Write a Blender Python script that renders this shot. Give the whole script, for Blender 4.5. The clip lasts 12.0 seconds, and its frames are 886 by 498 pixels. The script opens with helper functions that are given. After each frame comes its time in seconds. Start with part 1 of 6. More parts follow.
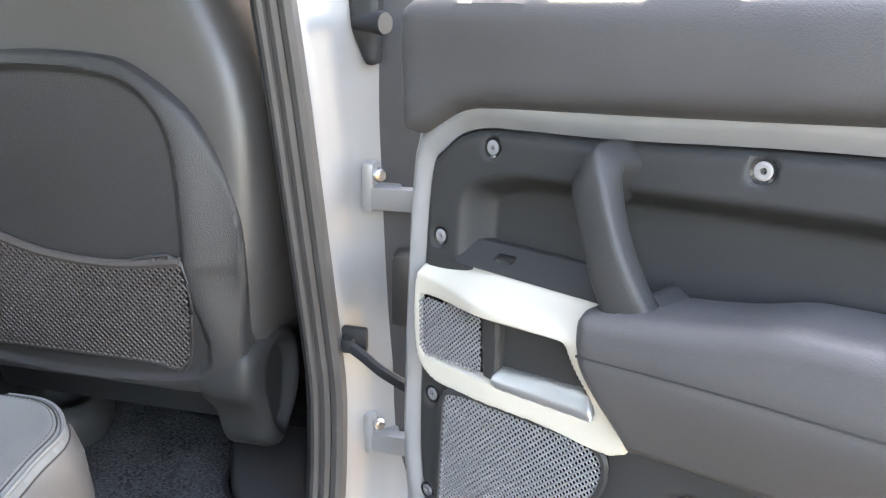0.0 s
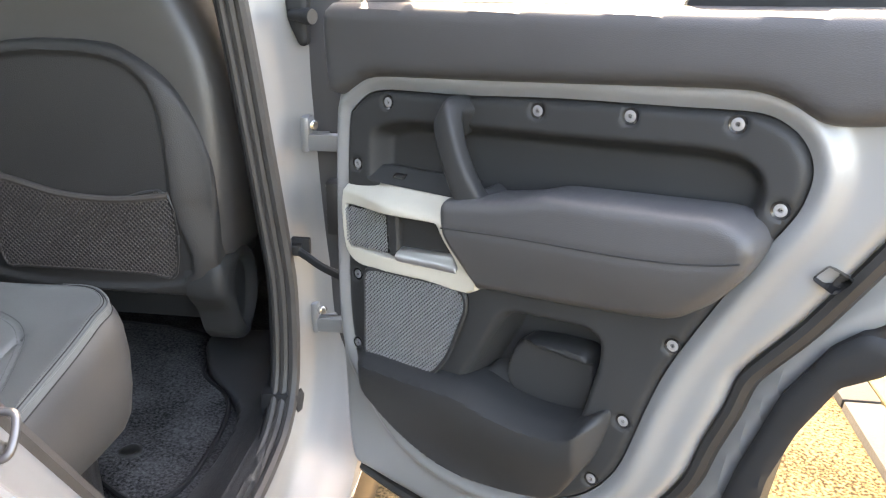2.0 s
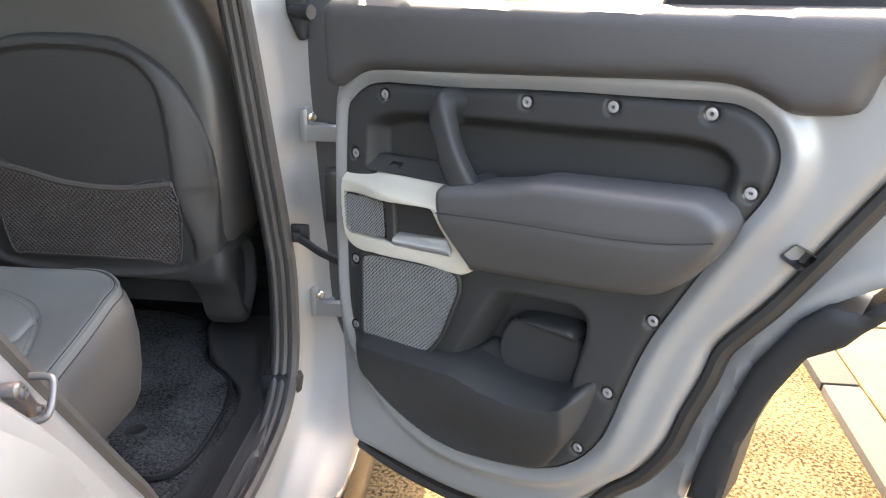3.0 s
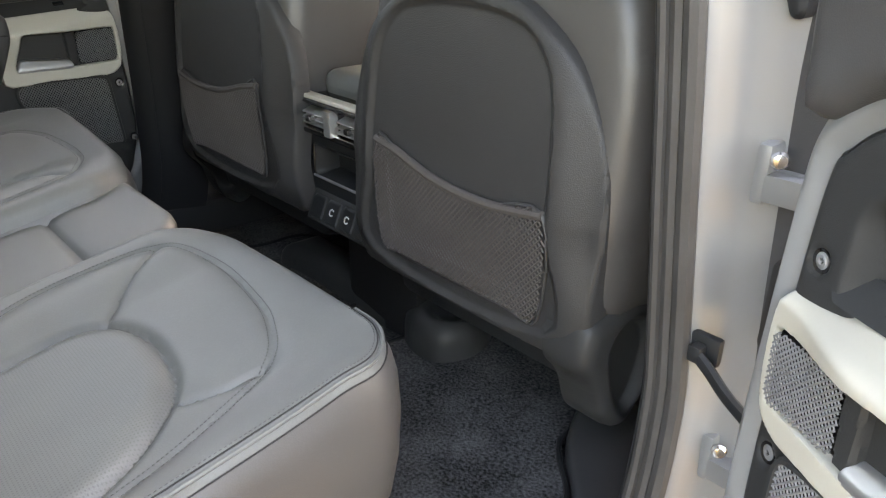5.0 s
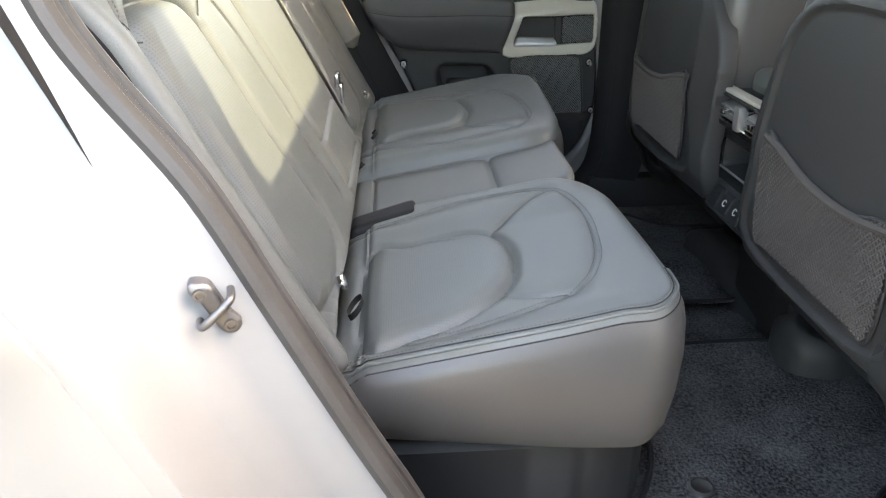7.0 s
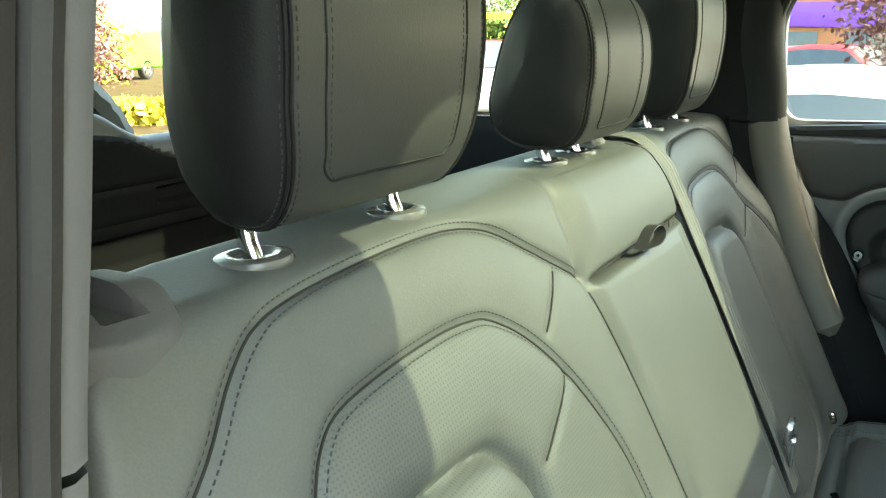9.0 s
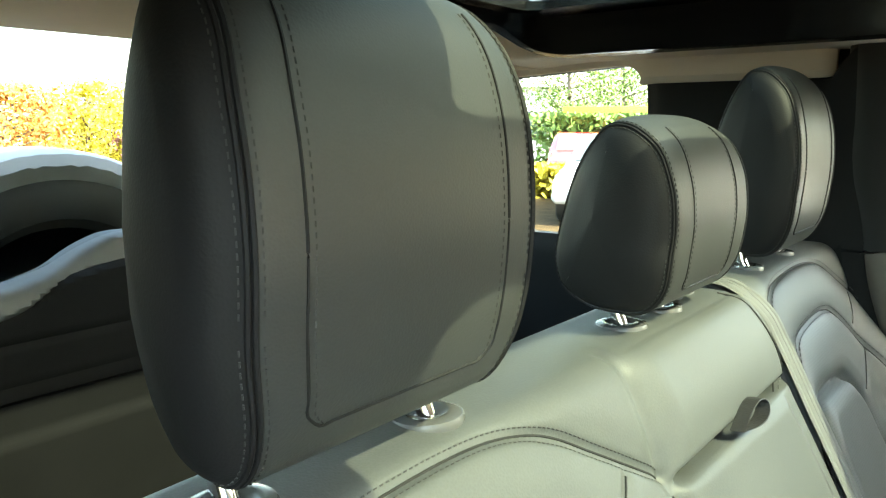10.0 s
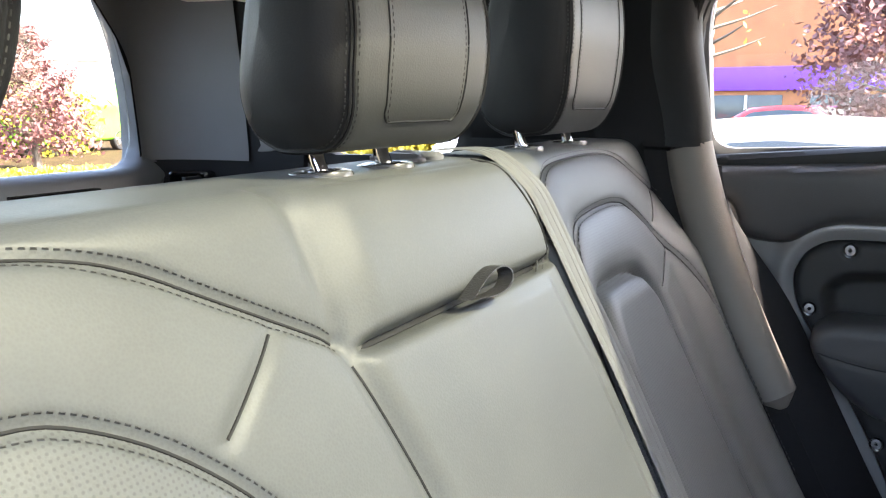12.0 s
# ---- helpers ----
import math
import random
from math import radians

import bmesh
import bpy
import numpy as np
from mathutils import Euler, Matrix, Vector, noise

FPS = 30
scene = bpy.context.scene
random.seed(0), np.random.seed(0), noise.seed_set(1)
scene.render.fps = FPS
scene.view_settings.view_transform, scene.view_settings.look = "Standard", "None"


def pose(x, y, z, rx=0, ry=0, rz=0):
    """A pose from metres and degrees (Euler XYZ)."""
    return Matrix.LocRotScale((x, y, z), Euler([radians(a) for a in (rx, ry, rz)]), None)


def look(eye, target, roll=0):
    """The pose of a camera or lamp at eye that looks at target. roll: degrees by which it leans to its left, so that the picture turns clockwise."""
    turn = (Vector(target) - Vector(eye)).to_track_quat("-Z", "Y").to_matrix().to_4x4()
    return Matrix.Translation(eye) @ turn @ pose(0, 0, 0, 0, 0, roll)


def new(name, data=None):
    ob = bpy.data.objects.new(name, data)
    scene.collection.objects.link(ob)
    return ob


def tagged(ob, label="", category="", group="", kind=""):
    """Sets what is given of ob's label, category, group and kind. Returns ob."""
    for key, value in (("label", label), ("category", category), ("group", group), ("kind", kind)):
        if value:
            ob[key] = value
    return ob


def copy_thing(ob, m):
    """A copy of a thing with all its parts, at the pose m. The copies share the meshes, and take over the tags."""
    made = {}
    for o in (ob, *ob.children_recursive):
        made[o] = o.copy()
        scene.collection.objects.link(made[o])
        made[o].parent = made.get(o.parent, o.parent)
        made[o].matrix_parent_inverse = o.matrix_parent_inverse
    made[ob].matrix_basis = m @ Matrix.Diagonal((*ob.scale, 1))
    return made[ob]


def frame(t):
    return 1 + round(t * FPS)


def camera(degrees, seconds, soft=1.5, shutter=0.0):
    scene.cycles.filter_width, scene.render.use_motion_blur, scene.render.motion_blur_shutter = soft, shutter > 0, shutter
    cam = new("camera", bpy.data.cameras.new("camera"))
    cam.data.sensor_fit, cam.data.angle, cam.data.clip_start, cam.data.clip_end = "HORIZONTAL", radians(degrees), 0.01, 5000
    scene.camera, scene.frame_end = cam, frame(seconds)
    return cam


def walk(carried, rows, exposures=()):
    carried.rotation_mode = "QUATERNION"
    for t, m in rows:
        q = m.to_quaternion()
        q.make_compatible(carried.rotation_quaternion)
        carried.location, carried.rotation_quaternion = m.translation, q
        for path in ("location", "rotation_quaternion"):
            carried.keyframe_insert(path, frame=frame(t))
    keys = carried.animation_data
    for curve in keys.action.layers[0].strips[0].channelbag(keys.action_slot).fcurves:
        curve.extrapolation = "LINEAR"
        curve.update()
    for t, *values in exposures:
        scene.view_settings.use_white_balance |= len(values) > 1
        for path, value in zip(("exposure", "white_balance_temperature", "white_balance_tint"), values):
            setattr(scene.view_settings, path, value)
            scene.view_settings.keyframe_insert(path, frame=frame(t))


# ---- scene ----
cam = camera(62.0, 12.0, soft=1.2)
PATH = [
    (0, (1.0640, 0.1635, 1.3505), (0.6960, 2.0189, 0.6989), 1.82),
    (0.5, (1.0910, 0.1666, 1.3510), (0.8140, 2.0273, 0.6725), 1.30),
    (1, (1.1230, 0.0584, 1.3784), (0.8710, 1.9217, 0.6974), 1.71),
    (1.5, (1.1500, -0.0829, 1.4003), (0.9300, 1.7688, 0.6795), 1.23),
    (2, (1.1660, -0.2053, 1.4205), (0.9760, 1.6392, 0.6705), 1.16),
    (2.5, (1.1690, -0.2601, 1.4332), (1.0110, 1.5817, 0.6705), 1.30),
    (2.7, (1.1670, -0.2681, 1.4334), (1.0110, 1.5724, 0.6688), 1.30),
    (4.3, (1.1450, -0.0075, 1.3836), (0.5760, 1.7366, 0.5871), 1.93),
    (4.5, (1.1370, 0.1068, 1.3776), (0.3590, 1.7624, 0.5693), 1.66),
    (5, (1.1060, 0.3195, 1.3538), (-0.2470, 1.5368, 0.5233), 0.72),
    (5.5, (1.1320, 0.4502, 1.3354), (-0.5580, 1.1114, 0.4932), -0.12),
    (6, (1.2320, 0.4413, 1.3508), (-0.5460, 0.7911, 0.5059), -0.74),
    (6.5, (1.3500, 0.4057, 1.3639), (-0.4450, 0.6522, 0.5163), -0.76),
    (6.7, (1.3660, 0.3999, 1.3657), (-0.4350, 0.5991, 0.5198), -0.90),
    (8.3, (0.9480, 0.3789, 1.4959), (-0.7950, -0.2408, 0.7368), 1.70),
    (8.5, (0.8980, 0.3699, 1.5113), (-0.8150, -0.3790, 0.8026), 1.29),
    (9, (0.7890, 0.3288, 1.5706), (-0.8450, -0.6791, 1.0094), 0.64),
    (9.5, (0.7330, 0.3052, 1.6184), (-0.8350, -0.8630, 1.1958), 0.40),
    (10, (0.6750, 0.2936, 1.6220), (-0.8600, -0.9447, 1.2901), 0.08),
    (10.5, (0.5550, 0.2963, 1.5913), (-0.9800, -0.9509, 1.2960), 0.22),
    (11, (0.4490, 0.3090, 1.5522), (-1.1120, -0.9066, 1.2595), 0.42),
    (11.5, (0.4160, 0.3204, 1.5183), (-1.1930, -0.8220, 1.1931), 0.19),
    (12, (0.4780, 0.3606, 1.4884), (-1.2170, -0.6279, 1.1012), -0.05),
]
EXPOSURES = [(0.0, 5.3, 8800, 16), (1.2, 5.15, 9000, 14), (2.7, 4.45, 9100, 17), (4.4, 4.95, 8500, 10), (5.0, 4.95, 9900, 15), (5.5, 5.3, 10000, 16), (6.0, 5.4, 9400, 17), (6.5, 5.2, 9200, 16), (8.5, 4.05, 7800, -5), (9.5, 4.05, 8000, -12), (10.5, 4.45, 6900, 6), (11.2, 4.3, 6800, 24), (12.0, 4.15, 7000, 17)]
walk(cam, [(t, look(eye, target, roll)) for t, eye, target, roll in PATH], EXPOSURES)

# ---- light: high sun from ahead, hazy sky ----
SUN_AZ, SUN_EL = -10.5, 44.5          # degrees clockwise from straight ahead (+y), and above the horizon
world = bpy.data.worlds.new("sky")
scene.world = world
world.use_nodes = True
wn = world.node_tree.nodes
sky = wn.new("ShaderNodeTexSky")
sky.sky_type = "NISHITA"
sky.sun_disc = False
sky.sun_elevation, sky.sun_rotation = radians(SUN_EL), radians(SUN_AZ)
sky.dust_density = 3.0
wn["Background"].inputs[1].default_value = 0.15
world.node_tree.links.new(sky.outputs[0], wn["Background"].inputs[0])
sun_data = bpy.data.lights.new("sun", "SUN")
sun_data.energy, sun_data.angle, sun_data.color = 2.8, radians(0.6), (1.0, 0.95, 0.87)
sun = new("sun", sun_data)
_to = Vector((math.sin(radians(SUN_AZ)) * math.cos(radians(SUN_EL)), math.cos(radians(SUN_AZ)) * math.cos(radians(SUN_EL)), math.sin(radians(SUN_EL))))
sun.matrix_basis = look(_to * 30, (0, 0, 0))

# ---- materials ----
def mat(name, colour, rough=0.5, metal=0.0, grain=0.0, size=0.004, vary=0.15, patch=0.12, coat=0.0, rvary=0.1, kind="noise", spec=0.5, speck=0.35):
    """A material with colour variation at two scales and fine relief; grain: relief height in metres, size: grain size in metres."""
    m = bpy.data.materials.new(name)
    m.use_nodes = True
    n, l = m.node_tree.nodes, m.node_tree.links
    b = n["Principled BSDF"]
    b.inputs["Roughness"].default_value, b.inputs["Metallic"].default_value = rough, metal
    b.inputs["Coat Weight"].default_value = coat
    b.inputs["Coat Roughness"].default_value = 0.08
    b.inputs["Specular IOR Level"].default_value = spec
    at = n.new("ShaderNodeTexCoord")
    big = n.new("ShaderNodeTexNoise")
    big.inputs["Scale"].default_value, big.inputs["Detail"].default_value = 1 / patch, 4
    l.new(at.outputs["Object"], big.inputs["Vector"])
    if kind == "voronoi":
        fine = n.new("ShaderNodeTexVoronoi")
        fine.inputs["Scale"].default_value = 1 / size
        out = fine.outputs["Distance"]
    else:
        fine = n.new("ShaderNodeTexNoise")
        fine.inputs["Scale"].default_value, fine.inputs["Detail"].default_value = 1 / size, 3
        out = fine.outputs[0]
    l.new(at.outputs["Object"], fine.inputs["Vector"])
    mix = n.new("ShaderNodeMath")
    mix.operation = "MULTIPLY_ADD"
    mix.inputs[1].default_value = speck
    l.new(out, mix.inputs[0])
    l.new(big.outputs[0], mix.inputs[2])
    ramp = n.new("ShaderNodeMapRange")
    ramp.inputs["From Min"].default_value, ramp.inputs["From Max"].default_value = 0.5 * speck + 0.125, 0.5 * speck + 0.875
    ramp.inputs["To Min"].default_value, ramp.inputs["To Max"].default_value = 1 - vary, 1 + vary
    l.new(mix.outputs[0], ramp.inputs["Value"])
    tint = n.new("ShaderNodeVectorMath")
    tint.operation = "SCALE"
    tint.inputs[0].default_value = colour
    l.new(ramp.outputs[0], tint.inputs["Scale"])
    l.new(tint.outputs[0], b.inputs["Base Color"])
    rr = n.new("ShaderNodeMapRange")
    rr.inputs["To Min"].default_value, rr.inputs["To Max"].default_value = max(0.02, rough - rvary), min(1, rough + rvary)
    l.new(big.outputs[0], rr.inputs["Value"])
    l.new(rr.outputs[0], b.inputs["Roughness"])
    if grain:
        bump = n.new("ShaderNodeBump")
        bump.inputs["Distance"].default_value = grain
        bump.inputs["Strength"].default_value = 0.8
        l.new(out, bump.inputs["Height"])
        l.new(bump.outputs[0], b.inputs["Normal"])
    return m


def glass(name, colour=(1, 1, 1), rough=0.0, see=0.9):
    m = bpy.data.materials.new(name)
    m.use_nodes = True
    n, l = m.node_tree.nodes, m.node_tree.links
    b = n["Principled BSDF"]
    clear = n.new("ShaderNodeBsdfTransparent")
    clear.inputs[0].default_value = (*colour, 1)
    gloss = n.new("ShaderNodeBsdfGlossy")
    gloss.inputs["Roughness"].default_value = 0.02
    mixer = n.new("ShaderNodeMixShader")
    lw = n.new("ShaderNodeLayerWeight")
    sharp = n.new("ShaderNodeMath")
    sharp.operation = "POWER"
    sharp.inputs[1].default_value = 4.0
    l.new(lw.outputs["Facing"], sharp.inputs[0])
    fres = n.new("ShaderNodeMath")
    fres.operation = "MULTIPLY_ADD"
    fres.inputs[1].default_value, fres.inputs[2].default_value = 0.7, 0.03
    l.new(sharp.outputs[0], fres.inputs[0])
    l.new(fres.outputs[0], mixer.inputs[0])
    l.new(clear.outputs[0], mixer.inputs[1])
    l.new(gloss.outputs[0], mixer.inputs[2])
    l.new(mixer.outputs[0], n["Material Output"].inputs[0])
    n.remove(b)
    return m


LEATHER = mat("leather", (0.095, 0.1, 0.098), 0.5, grain=0.00012, size=0.0018, vary=0.14, patch=0.07, kind="voronoi", spec=0.4)
HEADLEATHER = mat("headrest_leather", (0.044, 0.046, 0.045), 0.44, grain=0.0001, size=0.0016, vary=0.1, kind="voronoi", spec=0.6)
BLACKTHREAD = mat("black_thread", (0.012, 0.012, 0.012), 0.8, vary=0.2, size=0.002)
SIDELEATHER = mat("black_leather", (0.015, 0.015, 0.016), 0.6, grain=0.0001, size=0.0016, vary=0.1, kind="voronoi", spec=0.25)
VINYL = mat("seat_back_vinyl", (0.031, 0.0305, 0.031), 0.45, grain=0.0004, size=0.0016, vary=0.1, kind="voronoi", spec=0.3)
PLASTIC = mat("dark_plastic", (0.014, 0.015, 0.0165), 0.5, grain=0.0003, size=0.0012, vary=0.12, spec=0.25)
SOFT = mat("soft_touch_trim", (0.053, 0.053, 0.055), 0.46, grain=0.0002, size=0.0014, vary=0.1, kind="voronoi", spec=0.3)
CARDPLASTIC = mat("door_card_plastic", (0.025, 0.0257, 0.0265), 0.5, grain=0.0003, size=0.0012, vary=0.12, spec=0.22)
SEAL = mat("door_seal_rubber", (0.042, 0.04, 0.039), 0.5, grain=0.0002, size=0.002, vary=0.25, patch=0.05, spec=0.3)
GLOSSY = mat("gloss_black", (0.012, 0.012, 0.013), 0.18, vary=0.2)
RUBBER = mat("rubber", (0.018, 0.018, 0.018), 0.42, grain=0.0002, size=0.002, vary=0.2)
SILVER = mat("silver_paint", (0.185, 0.188, 0.191), 0.38, metal=0.2, grain=0.0, size=0.0006, vary=0.04, coat=0.3, rvary=0.05)
IVORY = mat("ivory_metal_trim", (0.42, 0.4, 0.345), 0.4, metal=0.1, vary=0.04)
ALLOY = mat("satin_alloy", (0.6, 0.6, 0.6), 0.25, metal=1.0, vary=0.06)
LEVER = mat("satin_lever", (0.42, 0.42, 0.42), 0.36, metal=0.8, vary=0.06)
CHROME = mat("chrome", (0.85, 0.85, 0.85), 0.07, metal=1.0, vary=0.03, rvary=0.03)
CARPET = mat("carpet", (0.042, 0.042, 0.043), 0.95, grain=0.006, size=0.005, vary=0.9, patch=0.09, spec=0.15, speck=1.6)
THREAD = mat("thread", (0.05, 0.05, 0.05), 0.8, vary=0.2, size=0.002)
LINER = mat("headliner_cloth", (0.76, 0.69, 0.6), 0.9, grain=0.0006, size=0.002, vary=0.06)
GREYTRIM = mat("grey_trim", (0.16, 0.16, 0.165), 0.55, grain=0.0003, size=0.0015, vary=0.08, spec=0.3)
WEB = mat("belt_webbing", (0.13, 0.132, 0.125), 0.65, grain=0.0005, size=0.0018, vary=0.15)
BLACKWEB = mat("black_webbing", (0.008, 0.008, 0.008), 0.7, grain=0.0002, size=0.0018, vary=0.15, spec=0.2)
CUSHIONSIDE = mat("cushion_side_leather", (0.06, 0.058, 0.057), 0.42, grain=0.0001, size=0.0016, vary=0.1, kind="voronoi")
PILLAR_LIT = mat("pillar_grey_trim", (0.13, 0.13, 0.132), 0.5, grain=0.0002, size=0.0015, vary=0.06, spec=0.35)
GROUND = mat("aggregate_ground", (0.05, 0.036, 0.0195), 0.95, grain=0.005, size=0.011, vary=0.72, patch=0.3, speck=3.0, spec=0.03)
PRIVACY = glass("tinted_rear_glass", (0.78, 0.8, 0.785))
TINT = glass("roof_glass", (0.14, 0.155, 0.13))
STEEL = mat("dull_steel", (0.3, 0.3, 0.31), 0.4, metal=0.6, vary=0.1)
GRILLE = mat("grille_wire", (0.125, 0.127, 0.128), 0.5, metal=0.2, vary=0.08)
MESH = mat("pocket_mesh", (0.07, 0.063, 0.06), 0.8, vary=0.2, size=0.002, spec=0.1)


def perforated(name, tilt):
    """Leather with rows of small holes on a plane tilted by tilt degrees about x."""
    m = mat(name, (0.09, 0.095, 0.093), 0.49, grain=0.00012, size=0.0018, vary=0.14, patch=0.07, kind="voronoi", spec=0.45)
    n, l = m.node_tree.nodes, m.node_tree.links
    at = n.new("ShaderNodeTexCoord")
    turn = n.new("ShaderNodeMapping")
    turn.inputs["Rotation"].default_value = (radians(tilt), 0, 0)
    l.new(at.outputs["Object"], turn.inputs[0])
    grid = n.new("ShaderNodeTexVoronoi")
    grid.voronoi_dimensions = "2D"
    grid.inputs["Scale"].default_value, grid.inputs["Randomness"].default_value = 1 / 0.0034, 0.0
    l.new(turn.outputs[0], grid.inputs["Vector"])
    dot = n.new("ShaderNodeMapRange")
    dot.inputs["From Min"].default_value, dot.inputs["From Max"].default_value = 0.16, 0.3
    dot.inputs["To Min"].default_value, dot.inputs["To Max"].default_value = 0.72, 1.0
    l.new(grid.outputs["Distance"], dot.inputs["Value"])
    b = n["Principled BSDF"]
    base = b.inputs["Base Color"].links[0].from_socket
    holes = n.new("ShaderNodeVectorMath")
    holes.operation = "SCALE"
    l.new(base, holes.inputs[0])
    l.new(dot.outputs[0], holes.inputs["Scale"])
    l.new(holes.outputs[0], b.inputs["Base Color"])
    return m


PERF_BACK, PERF_SEAT = perforated("perforated_back_leather", 63.7), perforated("perforated_seat_leather", -10.6)


def recover(ob, material, pick):
    """Gives the faces that pick(centres) chooses a second material."""
    me = ob.data
    me.materials.append(material)
    c = np.zeros(3 * len(me.polygons))
    me.polygons.foreach_get("center", c)
    c = c.reshape(-1, 3)
    was = np.zeros(len(me.polygons), np.int32)
    me.polygons.foreach_get("material_index", was)
    me.polygons.foreach_set("material_index", np.where(pick(c), len(me.materials) - 1, was).astype(np.int32))

# ---- building helpers ----
WORLD_AT = {}


def thing(name, label, category, at=(0, 0, 0), m=None, group="", kind=""):
    """An Empty at the thing's base. With m its parts are in its own axes, else in the world's."""
    e = new(name)
    e.empty_display_size = 0.05
    if m is None:
        e.matrix_basis = Matrix.Translation(at)
        WORLD_AT[e.name] = Matrix.Translation(Vector(at) * -1)
    else:
        e.matrix_basis = m
    return tagged(e, label, category, group, kind)


def part(name, bm, material, parent=None, label=""):
    """A bmesh, or (vertices, faces), as one mesh object under a thing or a part."""
    me = bpy.data.meshes.new(name)
    if isinstance(bm, tuple):
        v, f = bm
        me.from_pydata([tuple(map(float, p)) for p in v], [], [tuple(int(i) for i in q) for q in f])
    else:
        bm.normal_update()
        bm.to_mesh(me)
        bm.free()
    me.materials.append(material)
    me.polygons.foreach_set("use_smooth", [True] * len(me.polygons))
    me.set_sharp_from_angle(angle=radians(38))
    ob = new(name, me)
    if parent is not None:
        ob.parent = parent
        if parent.name in WORLD_AT:
            ob.matrix_parent_inverse = WORLD_AT[parent.name]
    return tagged(ob, label)


def solo(name, bm, material, label, category="", kind="", group=""):
    return tagged(part(name, bm, material), label, category, group, kind)


def join(*pieces):
    v, f, k = [], [], 0
    for pv, pf in pieces:
        v.extend(pv)
        f.extend([tuple(i + k for i in q) for q in pf])
        k += len(pv)
    return v, f


def moved(piece, fn):
    return [fn(*p) for p in piece[0]], piece[1]


def curve(pts, n=8, closed=False):
    """Points of a smooth line through pts."""
    p = np.array(pts, float)
    m = len(p)
    out = []
    for i in range(m if closed else m - 1):
        a, b, c, d = (p[(i + k) % m] if closed else p[min(max(i + k, 0), m - 1)] for k in (-1, 0, 1, 2))
        for t in np.linspace(0, 1, n, endpoint=False):
            out.append(0.5 * (2 * b + (c - a) * t + (2 * a - 5 * b + 4 * c - d) * t * t + (3 * b - a - 3 * c + d) * t ** 3))
    if not closed:
        out.append(p[-1])
    return np.array(out)


def rounded(pts, r, n=5):
    """A closed outline with its corners rounded by r (one number, or one each)."""
    p, out = np.array(pts, float), []
    m = len(p)
    for i in range(m):
        a, b, c = p[i - 1], p[i], p[(i + 1) % m]
        ri = r[i] if isinstance(r, (list, tuple)) else r
        la, lc = np.linalg.norm(a - b), np.linalg.norm(c - b)
        k = min(ri, la * 0.48, lc * 0.48)
        s, e = b + (a - b) / la * k, b + (c - b) / lc * k
        for t in np.linspace(0, 1, n):
            out.append((1 - t) ** 2 * s + 2 * t * (1 - t) * b + t * t * e)
    return np.array(out)


def near(U, V, line, closed=False):
    """Distance from each point to a line of points, and the nearest place on it."""
    line = np.array(line, float)
    if closed:
        line = np.vstack([line, line[:1]])
    P = np.stack([U.ravel(), V.ravel()], 1)
    best, where = np.full(len(P), 1e9), np.zeros_like(P)
    for a, b in zip(line[:-1], line[1:]):
        d = b - a
        t = np.clip(((P - a) @ d) / max(d @ d, 1e-12), 0, 1)
        q = a + t[:, None] * d
        e = np.hypot(*(P - q).T)
        k = e < best
        best[k], where[k] = e[k], q[k]
    return best.reshape(U.shape), where.reshape(*U.shape, 2)


def within(U, V, line):
    line = np.array(line, float)
    ins = np.zeros(U.shape, bool)
    for (x0, y0), (x1, y1) in zip(line, np.roll(line, -1, 0)):
        if y0 != y1:
            ins ^= ((y0 > V) != (y1 > V)) & (U < (x1 - x0) * (V - y0) / (y1 - y0) + x0)
    return ins


def inside(U, V, line):
    """Depth inside a closed outline (negative outside)."""
    d, _ = near(U, V, line, True)
    return np.where(within(U, V, line), d, -d)


def smooth(x, a, b):
    t = np.clip((x - a) / (b - a), 0, 1)
    return t * t * (3 - 2 * t)


def roll(D, r):
    """How far an edge rounded by r falls, D away from it."""
    t = np.clip(r - D, 0, r)
    return r - np.sqrt(np.maximum(r * r - t * t, 0))


